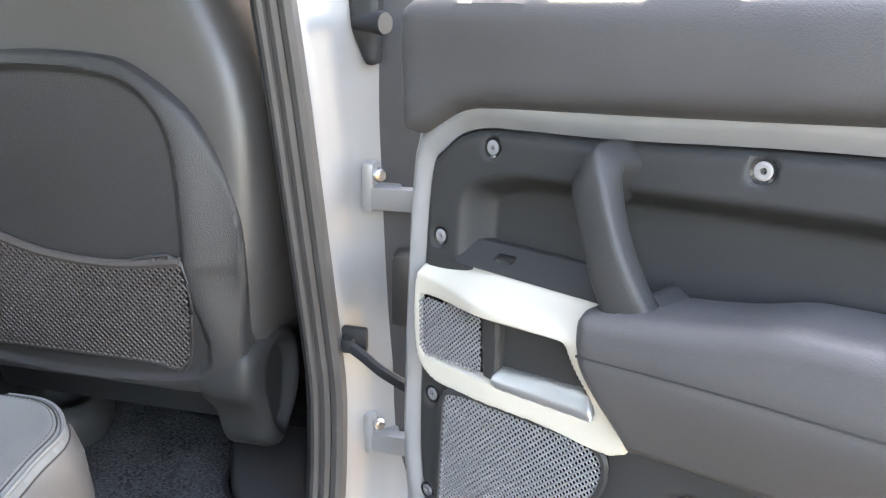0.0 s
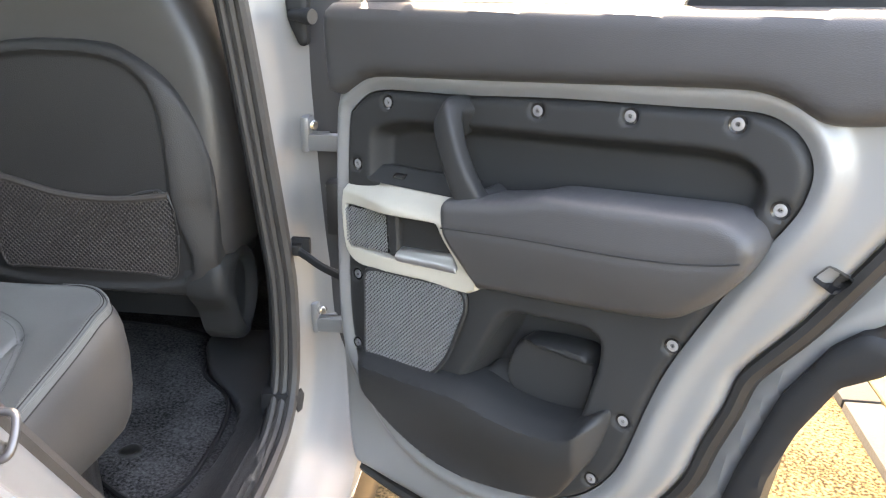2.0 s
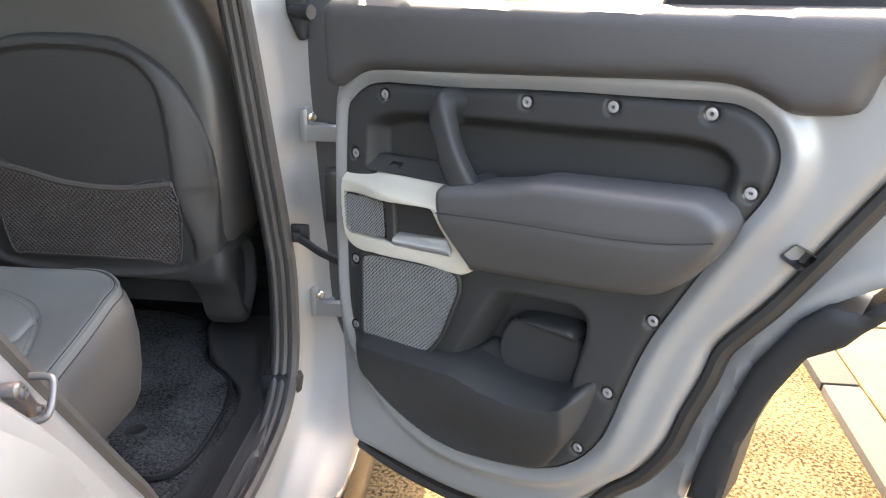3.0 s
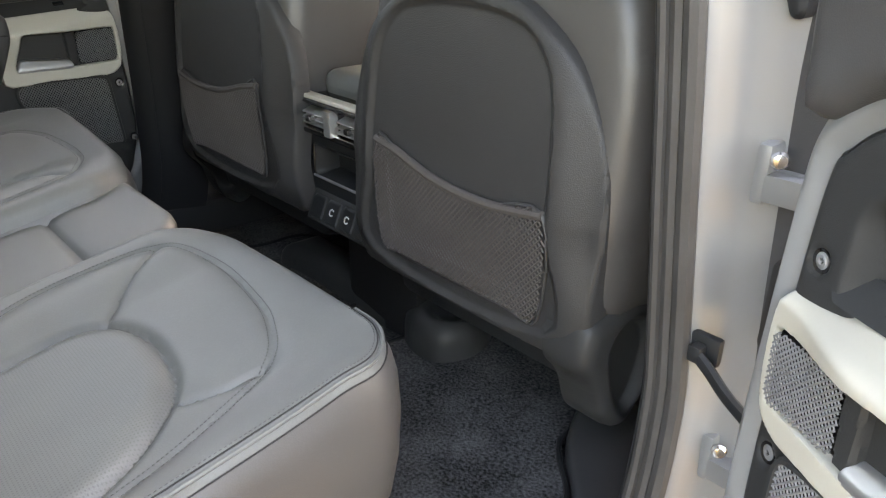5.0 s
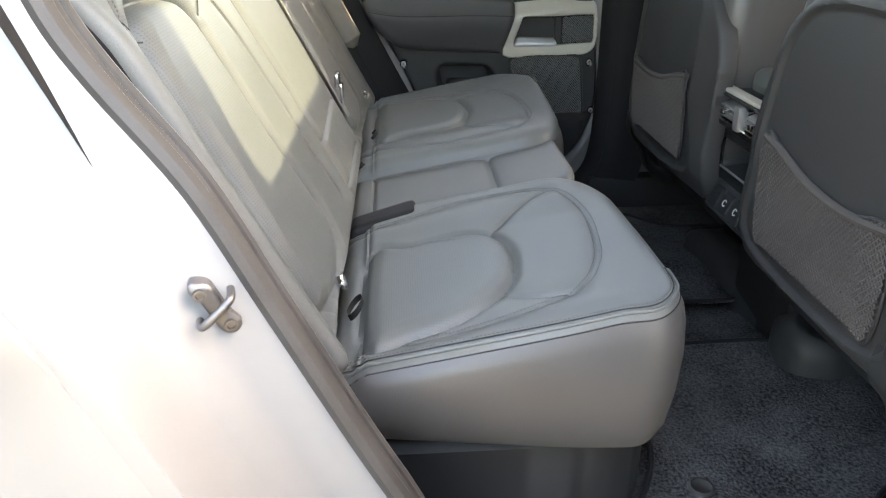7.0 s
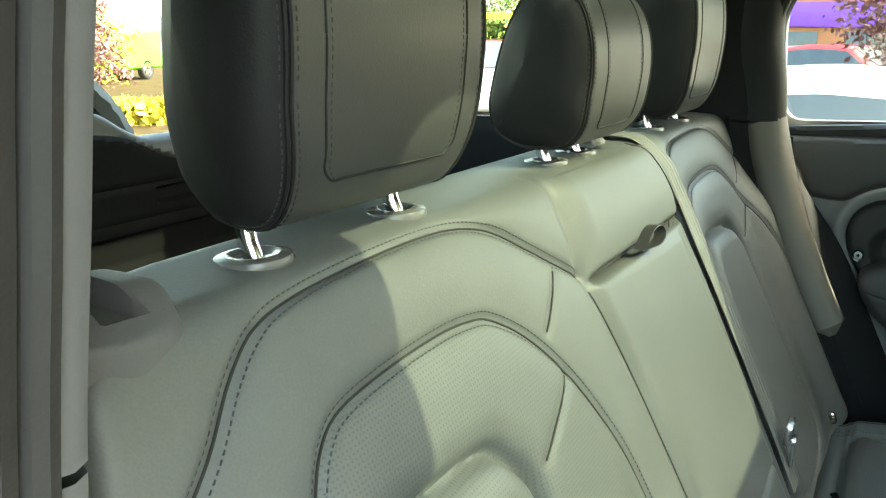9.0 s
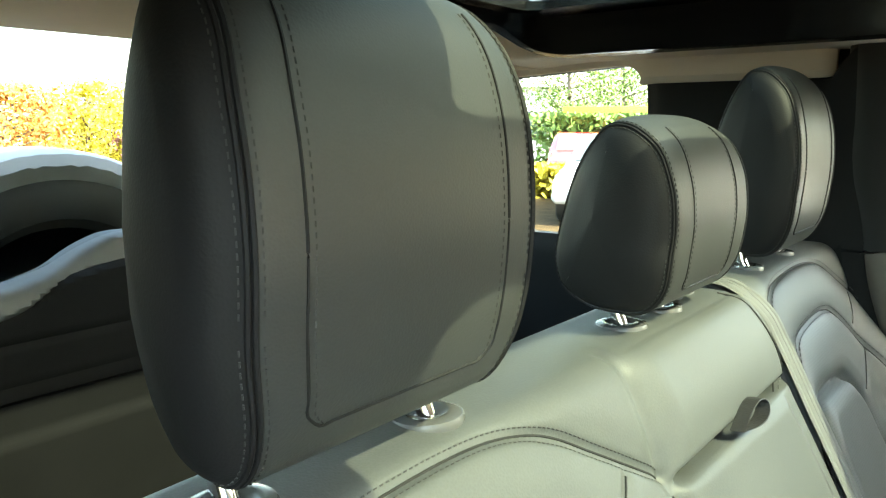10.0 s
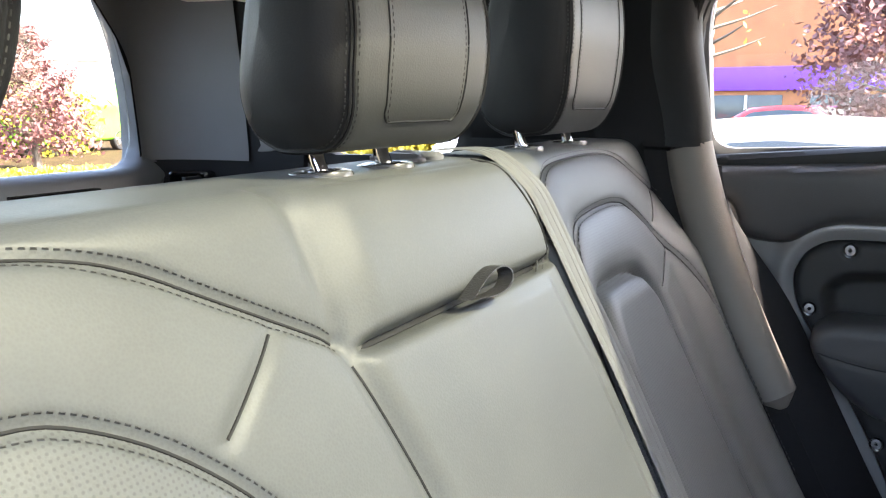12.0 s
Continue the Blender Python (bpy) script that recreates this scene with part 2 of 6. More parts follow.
def relief(outline, height, step, back, place=None, holes=()):
    """A plate with the outline in u, v: its face is at height(U, V, D), D being the distance to the edge; it goes back by back. place(u, v, w) -> point."""
    rims = [np.array(outline, float), *(np.array(h, float) for h in holes)]
    lo, hi = rims[0].min(0) - step, rims[0].max(0) + step
    us, vs = np.arange(lo[0], hi[0] + step, step), np.arange(lo[1], hi[1] + step, step)
    U, V = np.meshgrid(us, vs, indexing="ij")
    Cu, Cv = U[:-1, :-1] + step / 2, V[:-1, :-1] + step / 2
    keep = within(Cu, Cv, rims[0])
    for h in rims[1:]:
        keep &= ~within(Cu, Cv, h)
    # vertices at a border go to the rim itself
    count = np.zeros(U.shape, int)
    for di, dj in ((0, 0), (1, 0), (0, 1), (1, 1)):
        count[di:di + keep.shape[0], dj:dj + keep.shape[1]] += keep
    used = count > 0
    edge = used & (count < 4)
    bu, bv = U[edge], V[edge]
    best, spot = near(bu, bv, rims[0], True)
    for h in rims[1:]:
        d, w = near(bu, bv, h, True)
        k = d < best
        best[k], spot[k] = d[k], w[k]
    U, V = U.copy(), V.copy()
    U[edge], V[edge] = spot[:, 0], spot[:, 1]
    # even out the rows next to the rim
    soft = used & ~edge & (np.abs(U) >= 0)
    ring = edge.copy()
    for _ in range(3):
        wide = ring.copy()
        wide[1:] |= ring[:-1]
        wide[:-1] |= ring[1:]
        wide[:, 1:] |= ring[:, :-1]
        wide[:, :-1] |= ring[:, 1:]
        ring = wide
    soft &= ring
    for _ in range(4):
        for G in (U, V):
            mean = G.copy()
            mean[1:-1, 1:-1] = (G[2:, 1:-1] + G[:-2, 1:-1] + G[1:-1, 2:] + G[1:-1, :-2]) / 4
            G[soft] = mean[soft]
    D = np.zeros(U.shape)
    uu, vv = U[used], V[used]
    dd, _ = near(uu, vv, rims[0], True)
    for h in rims[1:]:
        dd = np.minimum(dd, near(uu, vv, h, True)[0])
    D[used] = dd
    W = np.zeros(U.shape)
    W[used] = height(uu, vv, dd)
    num = np.full(U.shape, -1)
    num[used] = np.arange(used.sum())
    pts = [(a, b, c) for a, b, c in zip(U[used], V[used], W[used])]
    faces, border = [], {}
    for i, j in zip(*np.nonzero(keep)):
        q = (num[i, j], num[i + 1, j], num[i + 1, j + 1], num[i, j + 1])
        faces.append(q)
        for a, b in zip(q, q[1:] + q[:1]):
            if (b, a) in border:
                del border[(b, a)]
            else:
                border[(a, b)] = True
    if back:
        low = {}
        for a, b in border:
            for k in (a, b):
                if k not in low:
                    low[k] = len(pts)
                    pts.append((pts[k][0], pts[k][1], pts[k][2] - back if back > 0 else back))
        for a, b in border:
            faces.append((b, a, low[a], low[b]))
    if place:
        pts = [place(*p) for p in pts]
    return pts, faces


def tube(line, r, n=8, closed=False, flat=1.0, up=(0, 0, 1), cap=True):
    """A rod along a line; r may be a list; flat squeezes it across up."""
    p = np.array(line, float)
    m = len(p)
    rs = np.full(m, r) if np.isscalar(r) else np.array(r, float)
    t = np.roll(p, -1, 0) - np.roll(p, 1, 0) if closed else np.gradient(p, axis=0)
    t /= np.linalg.norm(t, axis=1)[:, None] + 1e-12
    v, f = [], []
    for k in range(m):
        a = np.cross(t[k], up)
        if np.linalg.norm(a) < 1e-3:
            a = np.cross(t[k], (0, 1, 0.1))
        a /= np.linalg.norm(a)
        b = np.cross(a, t[k])
        for g in np.linspace(0, 2 * np.pi, n, endpoint=False):
            v.append(p[k] + rs[k] * (np.cos(g) * a + np.sin(g) * flat * b))
    for k in range(m if closed else m - 1):
        for g in range(n):
            h = (g + 1) % n
            k2 = (k + 1) % m
            f.append((k * n + g, k * n + h, k2 * n + h, k2 * n + g))
    if cap and not closed:
        f.append(tuple(range(n - 1, -1, -1)))
        f.append(tuple((m - 1) * n + g for g in range(n)))
    return [tuple(q) for q in v], f


def sweep(frames, profile, closed=False):
    """A skin: profile (a, b) at each frame (origin, a-axis, b-axis)."""
    v, f, n = [], [], len(profile)
    for o, a, b in frames:
        for s, t in profile:
            v.append(tuple(np.array(o) + s * np.array(a) + t * np.array(b)))
    m = len(frames)
    for k in range(m if closed else m - 1):
        k2 = (k + 1) % m
        for g in range(n - 1):
            f.append((k * n + g, k * n + g + 1, k2 * n + g + 1, k2 * n + g))
    return v, f


def box(x0, x1, y0, y1, z0, z1, bevel=0.0, seg=2):
    bm = bmesh.new()
    bmesh.ops.create_cube(bm, size=1.0, matrix=Matrix.Translation(((x0 + x1) / 2, (y0 + y1) / 2, (z0 + z1) / 2)) @ Matrix.Diagonal((x1 - x0, y1 - y0, z1 - z0, 1)))
    if bevel:
        bmesh.ops.bevel(bm, geom=bm.edges[:], offset=bevel, segments=seg, profile=0.6, affect="EDGES")
    bm.normal_update()
    v = [tuple(q.co) for q in bm.verts]
    f = [tuple(q.index for q in fc.verts) for fc in bm.faces]
    bm.free()
    return v, f


def lathe(profile, n=20, m=None):
    """Turned about z: profile of (radius, z)."""
    v, f = [], []
    for r, z in profile:
        for g in range(n):
            v.append((r * math.cos(2 * math.pi * g / n), r * math.sin(2 * math.pi * g / n), z))
    for k in range(len(profile) - 1):
        for g in range(n):
            h = (g + 1) % n
            f.append((k * n + g, k * n + h, (k + 1) * n + h, (k + 1) * n + g))
    f.append(tuple(range(n - 1, -1, -1)))
    f.append(tuple((len(profile) - 1) * n + g for g in range(n)))
    if m is not None:
        v = [tuple(m @ Vector(q)) for q in v]
    return v, f


def along(line, gap):
    """Places and ways at even steps along a line."""
    p = np.array(line, float)
    seg = np.linalg.norm(np.diff(p, axis=0), axis=1)
    at = np.concatenate([[0], np.cumsum(seg)])
    out = []
    for s in np.arange(gap / 2, at[-1], gap):
        k = min(np.searchsorted(at, s) - 1, len(seg) - 1)
        d = (p[k + 1] - p[k]) / max(seg[k], 1e-9)
        out.append((p[k] + d * (s - at[k]), d))
    return out


def stitches(lines, height, place, gap=0.005, length=0.003, width=0.0005, lift=0.0007):
    """Threads along lines in u, v on the surface height(U, V), set in space by place(u, v, w)."""
    q, f = [], []
    for line in lines:
        for p, d in along(line, gap):
            n = np.array((-d[1], d[0]))
            a, b = p - d * length / 2, p + d * length / 2
            k = len(q)
            for c, w in ((a - n * width, 0), (b - n * width, 0), (b + n * width, 0), (a + n * width, 0), (p - d * length * 0.25, lift), (p + d * length * 0.25, lift)):
                q.append((c[0], c[1], w))
            f += [(k, k + 1, k + 5, k + 4), (k + 2, k + 3, k + 4, k + 5), (k + 1, k + 2, k + 5), (k + 3, k, k + 4)]
    q = np.array(q)
    h = height(q[:, 0], q[:, 1]) + q[:, 2] + 0.0004
    return [place(u, v, w) for u, v, w in zip(q[:, 0], q[:, 1], h)], f


def evened(line, gap):
    """A closed outline with points at even steps."""
    p = np.vstack([line, line[:1]])
    seg = np.linalg.norm(np.diff(p, axis=0), axis=1)
    at = np.concatenate([[0], np.cumsum(seg)])
    n = max(8, int(at[-1] / gap))
    s = np.linspace(0, at[-1], n, endpoint=False)
    return np.stack([np.interp(s, at, p[:, 0]), np.interp(s, at, p[:, 1])], 1)


def shifted(line, d):
    """The line moved sideways by d."""
    p = np.array(line, float)
    t = np.gradient(p, axis=0)
    t /= np.linalg.norm(t, axis=1)[:, None] + 1e-12
    return p + d * np.stack([-t[:, 1], t[:, 0]], 1)

# ---- the setting: ground, body shell, floor, roof ----
def tumble(z):
    return 0.77 - 0.096 * max(0.0, z - 0.85)


solo("ground", relief([(-60, -60), (60, -60), (60, 60), (-60, 60)], lambda U, V, D: 0 * U, 2.0, 0.1), GROUND, "sunlit tan aggregate paving under the vehicle", "ground", "structure")

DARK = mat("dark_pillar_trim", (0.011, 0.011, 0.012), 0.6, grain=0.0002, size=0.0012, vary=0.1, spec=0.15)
CORNER = mat("corner_post_trim", (0.105, 0.105, 0.107), 0.55, grain=0.0003, size=0.0015, vary=0.08, spec=0.25)
POST = mat("moulded_post_trim", (0.17, 0.168, 0.168), 0.55, grain=0.0003, size=0.0015, vary=0.08, spec=0.25)
APERTURE = curve([(0.106, 1.5), (0.1, 1.43), (0.101, 1.37), (0.12, 1.305), (0.152, 1.25), (0.216, 1.16), (0.272, 1.05), (0.342, 0.91), (0.384, 0.83), (0.428, 0.74), (0.493, 0.64), (0.58, 0.585), (0.68, 0.57), (0.8, 0.57),
                  (0.9, 0.59), (0.96, 0.645), (0.985, 0.74), (0.99, 0.9), (0.985, 1.1), (0.98, 1.25), (0.965, 1.45), (0.945, 1.6), (0.91, 1.69), (0.84, 1.73), (0.6, 1.74), (0.35, 1.74), (0.22, 1.72), (0.145, 1.66), (0.117, 1.6)], 5, True)


def jamb_frames(side):
    p = APERTURE
    t = np.roll(p, -1, 0) - np.roll(p, 1, 0)
    t /= np.linalg.norm(t, axis=1)[:, None]
    return [((side * tumble(z), y, z), (0, d[1], -d[0]), (side, 0, 0)) for (y, z), d in zip(p, t)]


def ribs(side, o, x, r):
    return tube([tuple(np.array(c) + o * np.array(a) + x * np.array(b)) for c, a, b in jamb_frames(side)], r, 8, True, up=(1, 0, 0))


for side, word in ((1, "open"), (-1, "closed")):
    fr = jamb_frames(side)
    frame_ = thing("door_frame", "silver painted door frame with black rubber seals, round the " + word + " door", "door frame", (side * 0.77, 0.57, 0.57), kind="structure")
    near_frame = frame_ if side > 0 else near_frame
    part("jamb", sweep(fr, [(0.003, -0.004), (0.008, 0.002), (0.024, 0.008), (0.044, 0.016), (0.056, 0.026), (0.064, 0.042), (0.074, 0.056), (0.084, 0.074), (0.092, 0.104), (0.1, 0.119), (0.116, 0.124), (0.17, 0.125)], True), SILVER, frame_, "silver painted metal")
    part("seal", ribs(side, 0.002, -0.006, 0.0115), SEAL, frame_)
    part("seal", ribs(side, 0.004, -0.024, 0.0095), SEAL, frame_)
    part("seal", ribs(side, 0.0, -0.039, 0.007), SEAL, frame_)
    trim = [(0.006, -0.034), (0.001, -0.044), (0.002, -0.05), (0.012, -0.057), (0.03, -0.062), (0.06, -0.066), (0.12, -0.068)]
    cut = len(fr) // 2
    hooked = [(0.006, -0.034), (-0.001, -0.042), (-0.003, -0.05), (0.0, -0.057), (0.012, -0.061), (0.03, -0.064), (0.06, -0.066), (0.12, -0.068)]
    rear = [q for q in fr[cut:] if q[0][1] < 0.602] + [q for q in fr[:cut] if q[0][1] < 0.602]
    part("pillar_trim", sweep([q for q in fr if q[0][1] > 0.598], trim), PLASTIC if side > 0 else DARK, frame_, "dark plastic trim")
    # the rear trim is in two pieces with a fine joint between them
    k = next(i for i, q in enumerate(rear) if q[0][1] < 0.2 and q[0][2] < 1.42)
    (o0, a0, b0), (o1, a1, b1) = rear[k - 1], rear[k]

    def joint(z):
        g = (o0[2] - z) / (o0[2] - o1[2])
        return (tuple(np.array(o0) * (1 - g) + np.array(o1) * g), a0, b0)

    # open side grey, closed side near-black: doorway light and cabin shade as colour
    for piece in (rear[:k] + [joint(1.4225)], [joint(1.418)] + rear[k:]):
        part("pillar_trim", sweep(piece, hooked if side > 0 else trim), PILLAR_LIT if side > 0 else DARK, frame_, "smooth grey plastic trim" if side > 0 else "dark plastic trim")
    if side < 0:
        low = [q for q in fr if 0.64 < q[0][2] < 1.4 and q[0][1] < 0.6]
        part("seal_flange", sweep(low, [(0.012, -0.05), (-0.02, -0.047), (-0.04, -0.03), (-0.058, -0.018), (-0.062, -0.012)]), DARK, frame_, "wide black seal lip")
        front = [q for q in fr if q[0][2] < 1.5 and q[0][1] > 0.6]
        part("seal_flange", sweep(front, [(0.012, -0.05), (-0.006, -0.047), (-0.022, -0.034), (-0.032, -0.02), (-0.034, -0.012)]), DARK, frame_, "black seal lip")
        # lower moulding's warm pale colour holds the sun on it; upper one stays dark
        SUNLIT_TRIM = mat("warm_grey_trim", (0.17, 0.155, 0.135), 0.6, grain=0.0004, size=0.0015, vary=0.08, spec=0.2)
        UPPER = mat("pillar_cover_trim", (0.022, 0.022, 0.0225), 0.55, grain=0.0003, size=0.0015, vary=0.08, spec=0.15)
        run = np.linspace(0, 1, 40)
        end = 1 - smooth(run, 0.93, 1.0) ** 2 * 0.75
        part("lower_pillar_trim", tube([(-0.686, 0.112 + 0.095 * k + 0.05 * k * k, 1.424 - 0.352 * k) for k in run * 1.1], (0.037 - 0.006 * run) * end, 24), SUNLIT_TRIM, frame_, "smooth warm grey lower pillar moulding")
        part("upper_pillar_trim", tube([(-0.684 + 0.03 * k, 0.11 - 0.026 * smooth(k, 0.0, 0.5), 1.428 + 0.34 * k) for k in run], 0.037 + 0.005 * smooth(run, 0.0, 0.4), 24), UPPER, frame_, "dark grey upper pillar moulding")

QUARTER_WINDOW = rounded([(-0.612, 1.385), (-0.305, 1.395), (-0.312, 1.738), (-0.626, 1.722)], [0.02, 0.04, 0.05, 0.015])
QUARTER_OUTSIDE = rounded([(-0.76, 1.27), (-0.2, 1.29), (-0.2, 1.775), (-0.76, 1.77)], 0.05)
# rear quarter outside, beside the opening
_edge = [(y, z) for y, z in APERTURE[:45]]
_t = np.gradient(np.array(_edge), axis=0)
_t /= np.linalg.norm(_t, axis=1)[:, None]
_off = [(y + 0.118 * d[1], z - 0.118 * d[0]) for (y, z), d in zip(_edge, _t)]
for side in (1, -1):
    solo("quarter_panel", relief(_off + [(0.4, 0.45), (-1.2, 0.45), (-1.22, 1.2), (-1.15, 1.82), (0.05, 1.82), (0.05, 1.6)],
                                 lambda U, V, D: 0.125 - 0.096 * np.maximum(V - 0.85, 0) + 0.012 * np.exp(-((V - 1.12) / 0.05) ** 2) - 0.3 * roll(D, 0.02), 0.02, 0.02,
                                 lambda u, v, w, s=side: (s * (0.77 + w), u, v), [QUARTER_OUTSIDE]), SILVER, "silver painted rear quarter panel of the vehicle", "body panel", "structure")

# floor
solo("floor", relief([(-0.74, -1.1), (0.74, -1.1), (0.74, 2.0), (-0.74, 2.0)],
                     lambda U, V, D: 0.545 + 0.012 * np.sin(U * 9) * np.sin(V * 7) + 0.13 * np.exp(-(U / 0.14) ** 4) * smooth(V, 1.22, 1.36) + 0.18 * smooth(-V, -0.62, -0.2), 0.02, 0.06),
     CARPET, "black carpeted cabin floor", "floor", "structure")
solo("sill_trim", relief(curve([(0.62, 0.5), (0.635, 0.7), (0.648, 0.8), (0.65, 0.92), (0.62, 1.02), (0.52, 1.125), (0.5, 1.25), (0.75, 1.25), (0.75, 0.95), (0.75, 0.6), (0.72, 0.48)], 5, True),
                         lambda U, V, D: 0.562 + 0.02 * smooth(U, 0.66, 0.72) + 0.03 * smooth(V, 1.0, 1.2) - roll(D, 0.01) - 0.002 * (np.abs((U - 0.7) % 0.012 - 0.006) < 0.002) * (U > 0.69), 0.006, 0.05), VINYL, "ribbed dark plastic sill trim inside the doorway", "sill", "structure")
mat_edge = curve([(0.12, 0.78), (0.35, 0.79), (0.446, 0.772), (0.55, 0.715), (0.6, 0.72), (0.628, 0.767), (0.634, 0.86), (0.628, 0.94), (0.6, 1.03), (0.51, 1.12), (0.47, 1.27), (0.12, 1.27)], 5, True)
fm = thing("floor_mat", "black carpet floor mat with a bound edge", "floor mat", (0.4, 0.9, 0.556))
part("carpet", relief(mat_edge, lambda U, V, D: 0.561 + 0.004 * np.sin(U * 21 + V * 13) * smooth(D, 0, 0.05), 0.012, 0.008), CARPET, fm)
part("binding", tube([(x, y, 0.562) for x, y in mat_edge], 0.005, 8, True), DARK, fm, "dark rubber edge binding")
part("fastener", lathe([(0.022, 0), (0.021, 0.003), (0.016, 0.005), (0.01, 0.003)], 20, Matrix.Translation((0.494, 0.835, 0.563))), RUBBER, fm, "round mat fastener")
copy_thing(fm, Matrix.Translation((-0.4, 0.9, 0.556)) @ Matrix.Diagonal((-1, 1, 1, 1)))

# cable duct and seat rail cover across the floor ahead
solo("floor_duct", relief(rounded([(-0.4, 1.122), (0.06, 1.142), (0.09, 1.17), (0.09, 1.25), (-0.4, 1.25)], 0.02), lambda U, V, D: 0.615 - roll(D, 0.05), 0.005, 0.07), CARDPLASTIC, "black moulded plastic duct across the floor", "floor duct", "structure")
solo("rail_cover", relief(curve([(0.07, 1.155), (0.1, 1.125), (0.15, 1.112), (0.2, 1.118), (0.228, 1.15), (0.235, 1.2), (0.2, 1.27), (0.1, 1.28), (0.068, 1.2)], 6, True), lambda U, V, D: 0.648 - roll(D, 0.055) - 0.03 * smooth(0.05 - np.hypot(U - 0.17, V - 1.185), 0.0, 0.04), 0.003, 0.08), CARDPLASTIC, "rounded black plastic seat rail cover", "rail cover")

# hinges, check strap and striker on the open side
for z in (1.115, 0.755):
    h = part("hinge", box(0.784, 0.8, 1.03, 1.085, z - 0.03, z + 0.034, 0.006), SILVER, near_frame, "silver painted hinge")
    part("arm", join(box(0.796, 0.9, 1.03, 1.05, z - 0.026, z + 0.004, 0.004), box(0.796, 0.83, 1.04, 1.075, z - 0.026, z + 0.004, 0.004)), SILVER, h, "silver hinge arm")
    part("bolt", lathe([(0.009, 0), (0.0095, 0.004), (0.007, 0.008), (0.004, 0.009)], 12, Matrix.Translation((0.806, 1.036, z + 0.02)) @ Euler((radians(90), 0, radians(30))).to_matrix().to_4x4()), ALLOY, h)
cs = thing("check_strap", "black door check strap between pillar and door", "check strap", (0.79, 1.0, 0.9))
part("bracket", join(box(0.762, 0.8, 1.0, 1.012, 0.9, 0.935, 0.005), box(0.77, 0.785, 0.985, 1.005, 0.905, 0.925, 0.004)), PLASTIC, cs)
part("arm", tube(curve([(0.778, 0.992, 0.914), (0.8, 0.985, 0.905), (0.83, 0.972, 0.893), (0.875, 0.955, 0.882)], 5), 0.006, 8, flat=1.4), PLASTIC, cs)
solo("cable_boot", box(0.826, 0.86, 1.02, 1.06, 0.935, 1.035, 0.008), RUBBER, "black rubber cable boot at the hinge pillar", "cable boot")
pb = thing("pillar_bracket", "black plastic bracket on the upper hinge pillar", "bracket", (0.79, 1.05, 1.27))
part("plate", relief(rounded([(0.768, 1.36), (0.772, 1.31), (0.79, 1.268), (0.803, 1.268), (0.806, 1.36)], 0.006), lambda U, V, D: 0.01 - roll(D, 0.004), 0.005, 0.02, lambda u, v, w: (u, 1.04 - w, v)), PLASTIC, pb)
part("peg", tube([(0.78, 1.03, 1.318), (0.8, 1.02, 1.318), (0.815, 1.01, 1.318), (0.822, 1.006, 1.318)], [0.009, 0.011, 0.014, 0.012], 12), PLASTIC, pb)
STRIKER = mat("worn_striker_steel", (0.14, 0.135, 0.135), 0.4, metal=0.8, vary=0.2, size=0.004)
sk = thing("door_striker", "bright metal door striker bolted to the rear pillar", "door striker", (0.765, 0.21, 1.03))
SK = Matrix.Translation((0.768, 0.228, 1.063)) @ Euler((0, 0, radians(14))).to_matrix().to_4x4()


def on_striker(piece):
    return moved(piece, lambda x, y, z: tuple(SK @ Vector((x, y, z))))


part("plate", on_striker(relief(curve([(-0.017, 0.025), (-0.003, 0.022), (0.004, 0.01), (0.012, -0.006), (0.021, -0.018), (0.014, -0.028), (0.003, -0.024), (-0.006, -0.006), (-0.013, 0.008), (-0.02, 0.017)], 4, True), lambda U, V, D: 0.004 - roll(D, 0.003), 0.003, 0.02, lambda u, v, w: (w, u, v))), STRIKER, sk)
part("loop", on_striker(tube(curve([(0.0, -0.014, -0.012), (0.016, -0.013, -0.01), (0.021, -0.007, -0.004), (0.021, 0.008, 0.009), (0.016, 0.014, 0.014), (0.0, 0.015, 0.015)], 5), 0.0036, 10)), STRIKER, sk)
for y, z in ((-0.011, 0.015), (0.011, -0.018)):
    part("bolt", on_striker(moved(lathe([(0.0058, 0), (0.0055, 0.003), (0.0035, 0.0032), (0.003, 0.001)], 12), lambda x, yy, zz, y=y, z=z: (0.004 + zz, y + x, z + yy))), STRIKER, sk)
for side in (1, -1):
    solo("rocker_panel", box(min(side * 0.78, side * 0.9), max(side * 0.78, side * 0.9), 0.3, 2.2, 0.3, 0.475, 0.02), GLOSSY, "gloss black rocker panel under the doorway", "rocker panel", "structure")

# roof lining with the glass panel, lower along its sides
ROOF = rounded([(-0.505, -0.47), (0.505, -0.47), (0.505, 1.15), (-0.505, 1.15)], 0.11, 8)


def lining(U, V, D):
    return 1.802 - 0.058 * smooth(np.abs(U), 0.4, 0.54) * smooth(V, -0.75, -0.5) - 0.02 * smooth(-V, 0.6, 1.1) - 0.05 * np.clip((np.abs(U) - 0.56) / 0.16, 0, 1) ** 2 * smooth(-V, 0.4, 0.7)


# lining and roof run on over the windscreen, unseen there, to block sun
solo("ceiling", relief(rounded([(-0.71, -1.08), (0.71, -1.08), (0.71, 2.3), (-0.71, 2.3)], 0.12), lining, 0.015, -0.0, None, [ROOF]), LINER, "pale beige cloth headlining", "ceiling", "structure")
solo("roof", relief(rounded([(-0.74, -1.15), (0.74, -1.15), (0.74, 2.4), (-0.74, 2.4)], 0.1), lambda U, V, D: 1.9 - 0.05 * np.abs(U / 0.74) ** 4 - roll(D, 0.025), 0.04, 0.04, None,
                    [rounded([(-0.5, -0.52), (0.5, -0.52), (0.5, 1.6), (-0.5, 1.6)], 0.1)]), SILVER, "silver painted vehicle roof", "roof", "structure")

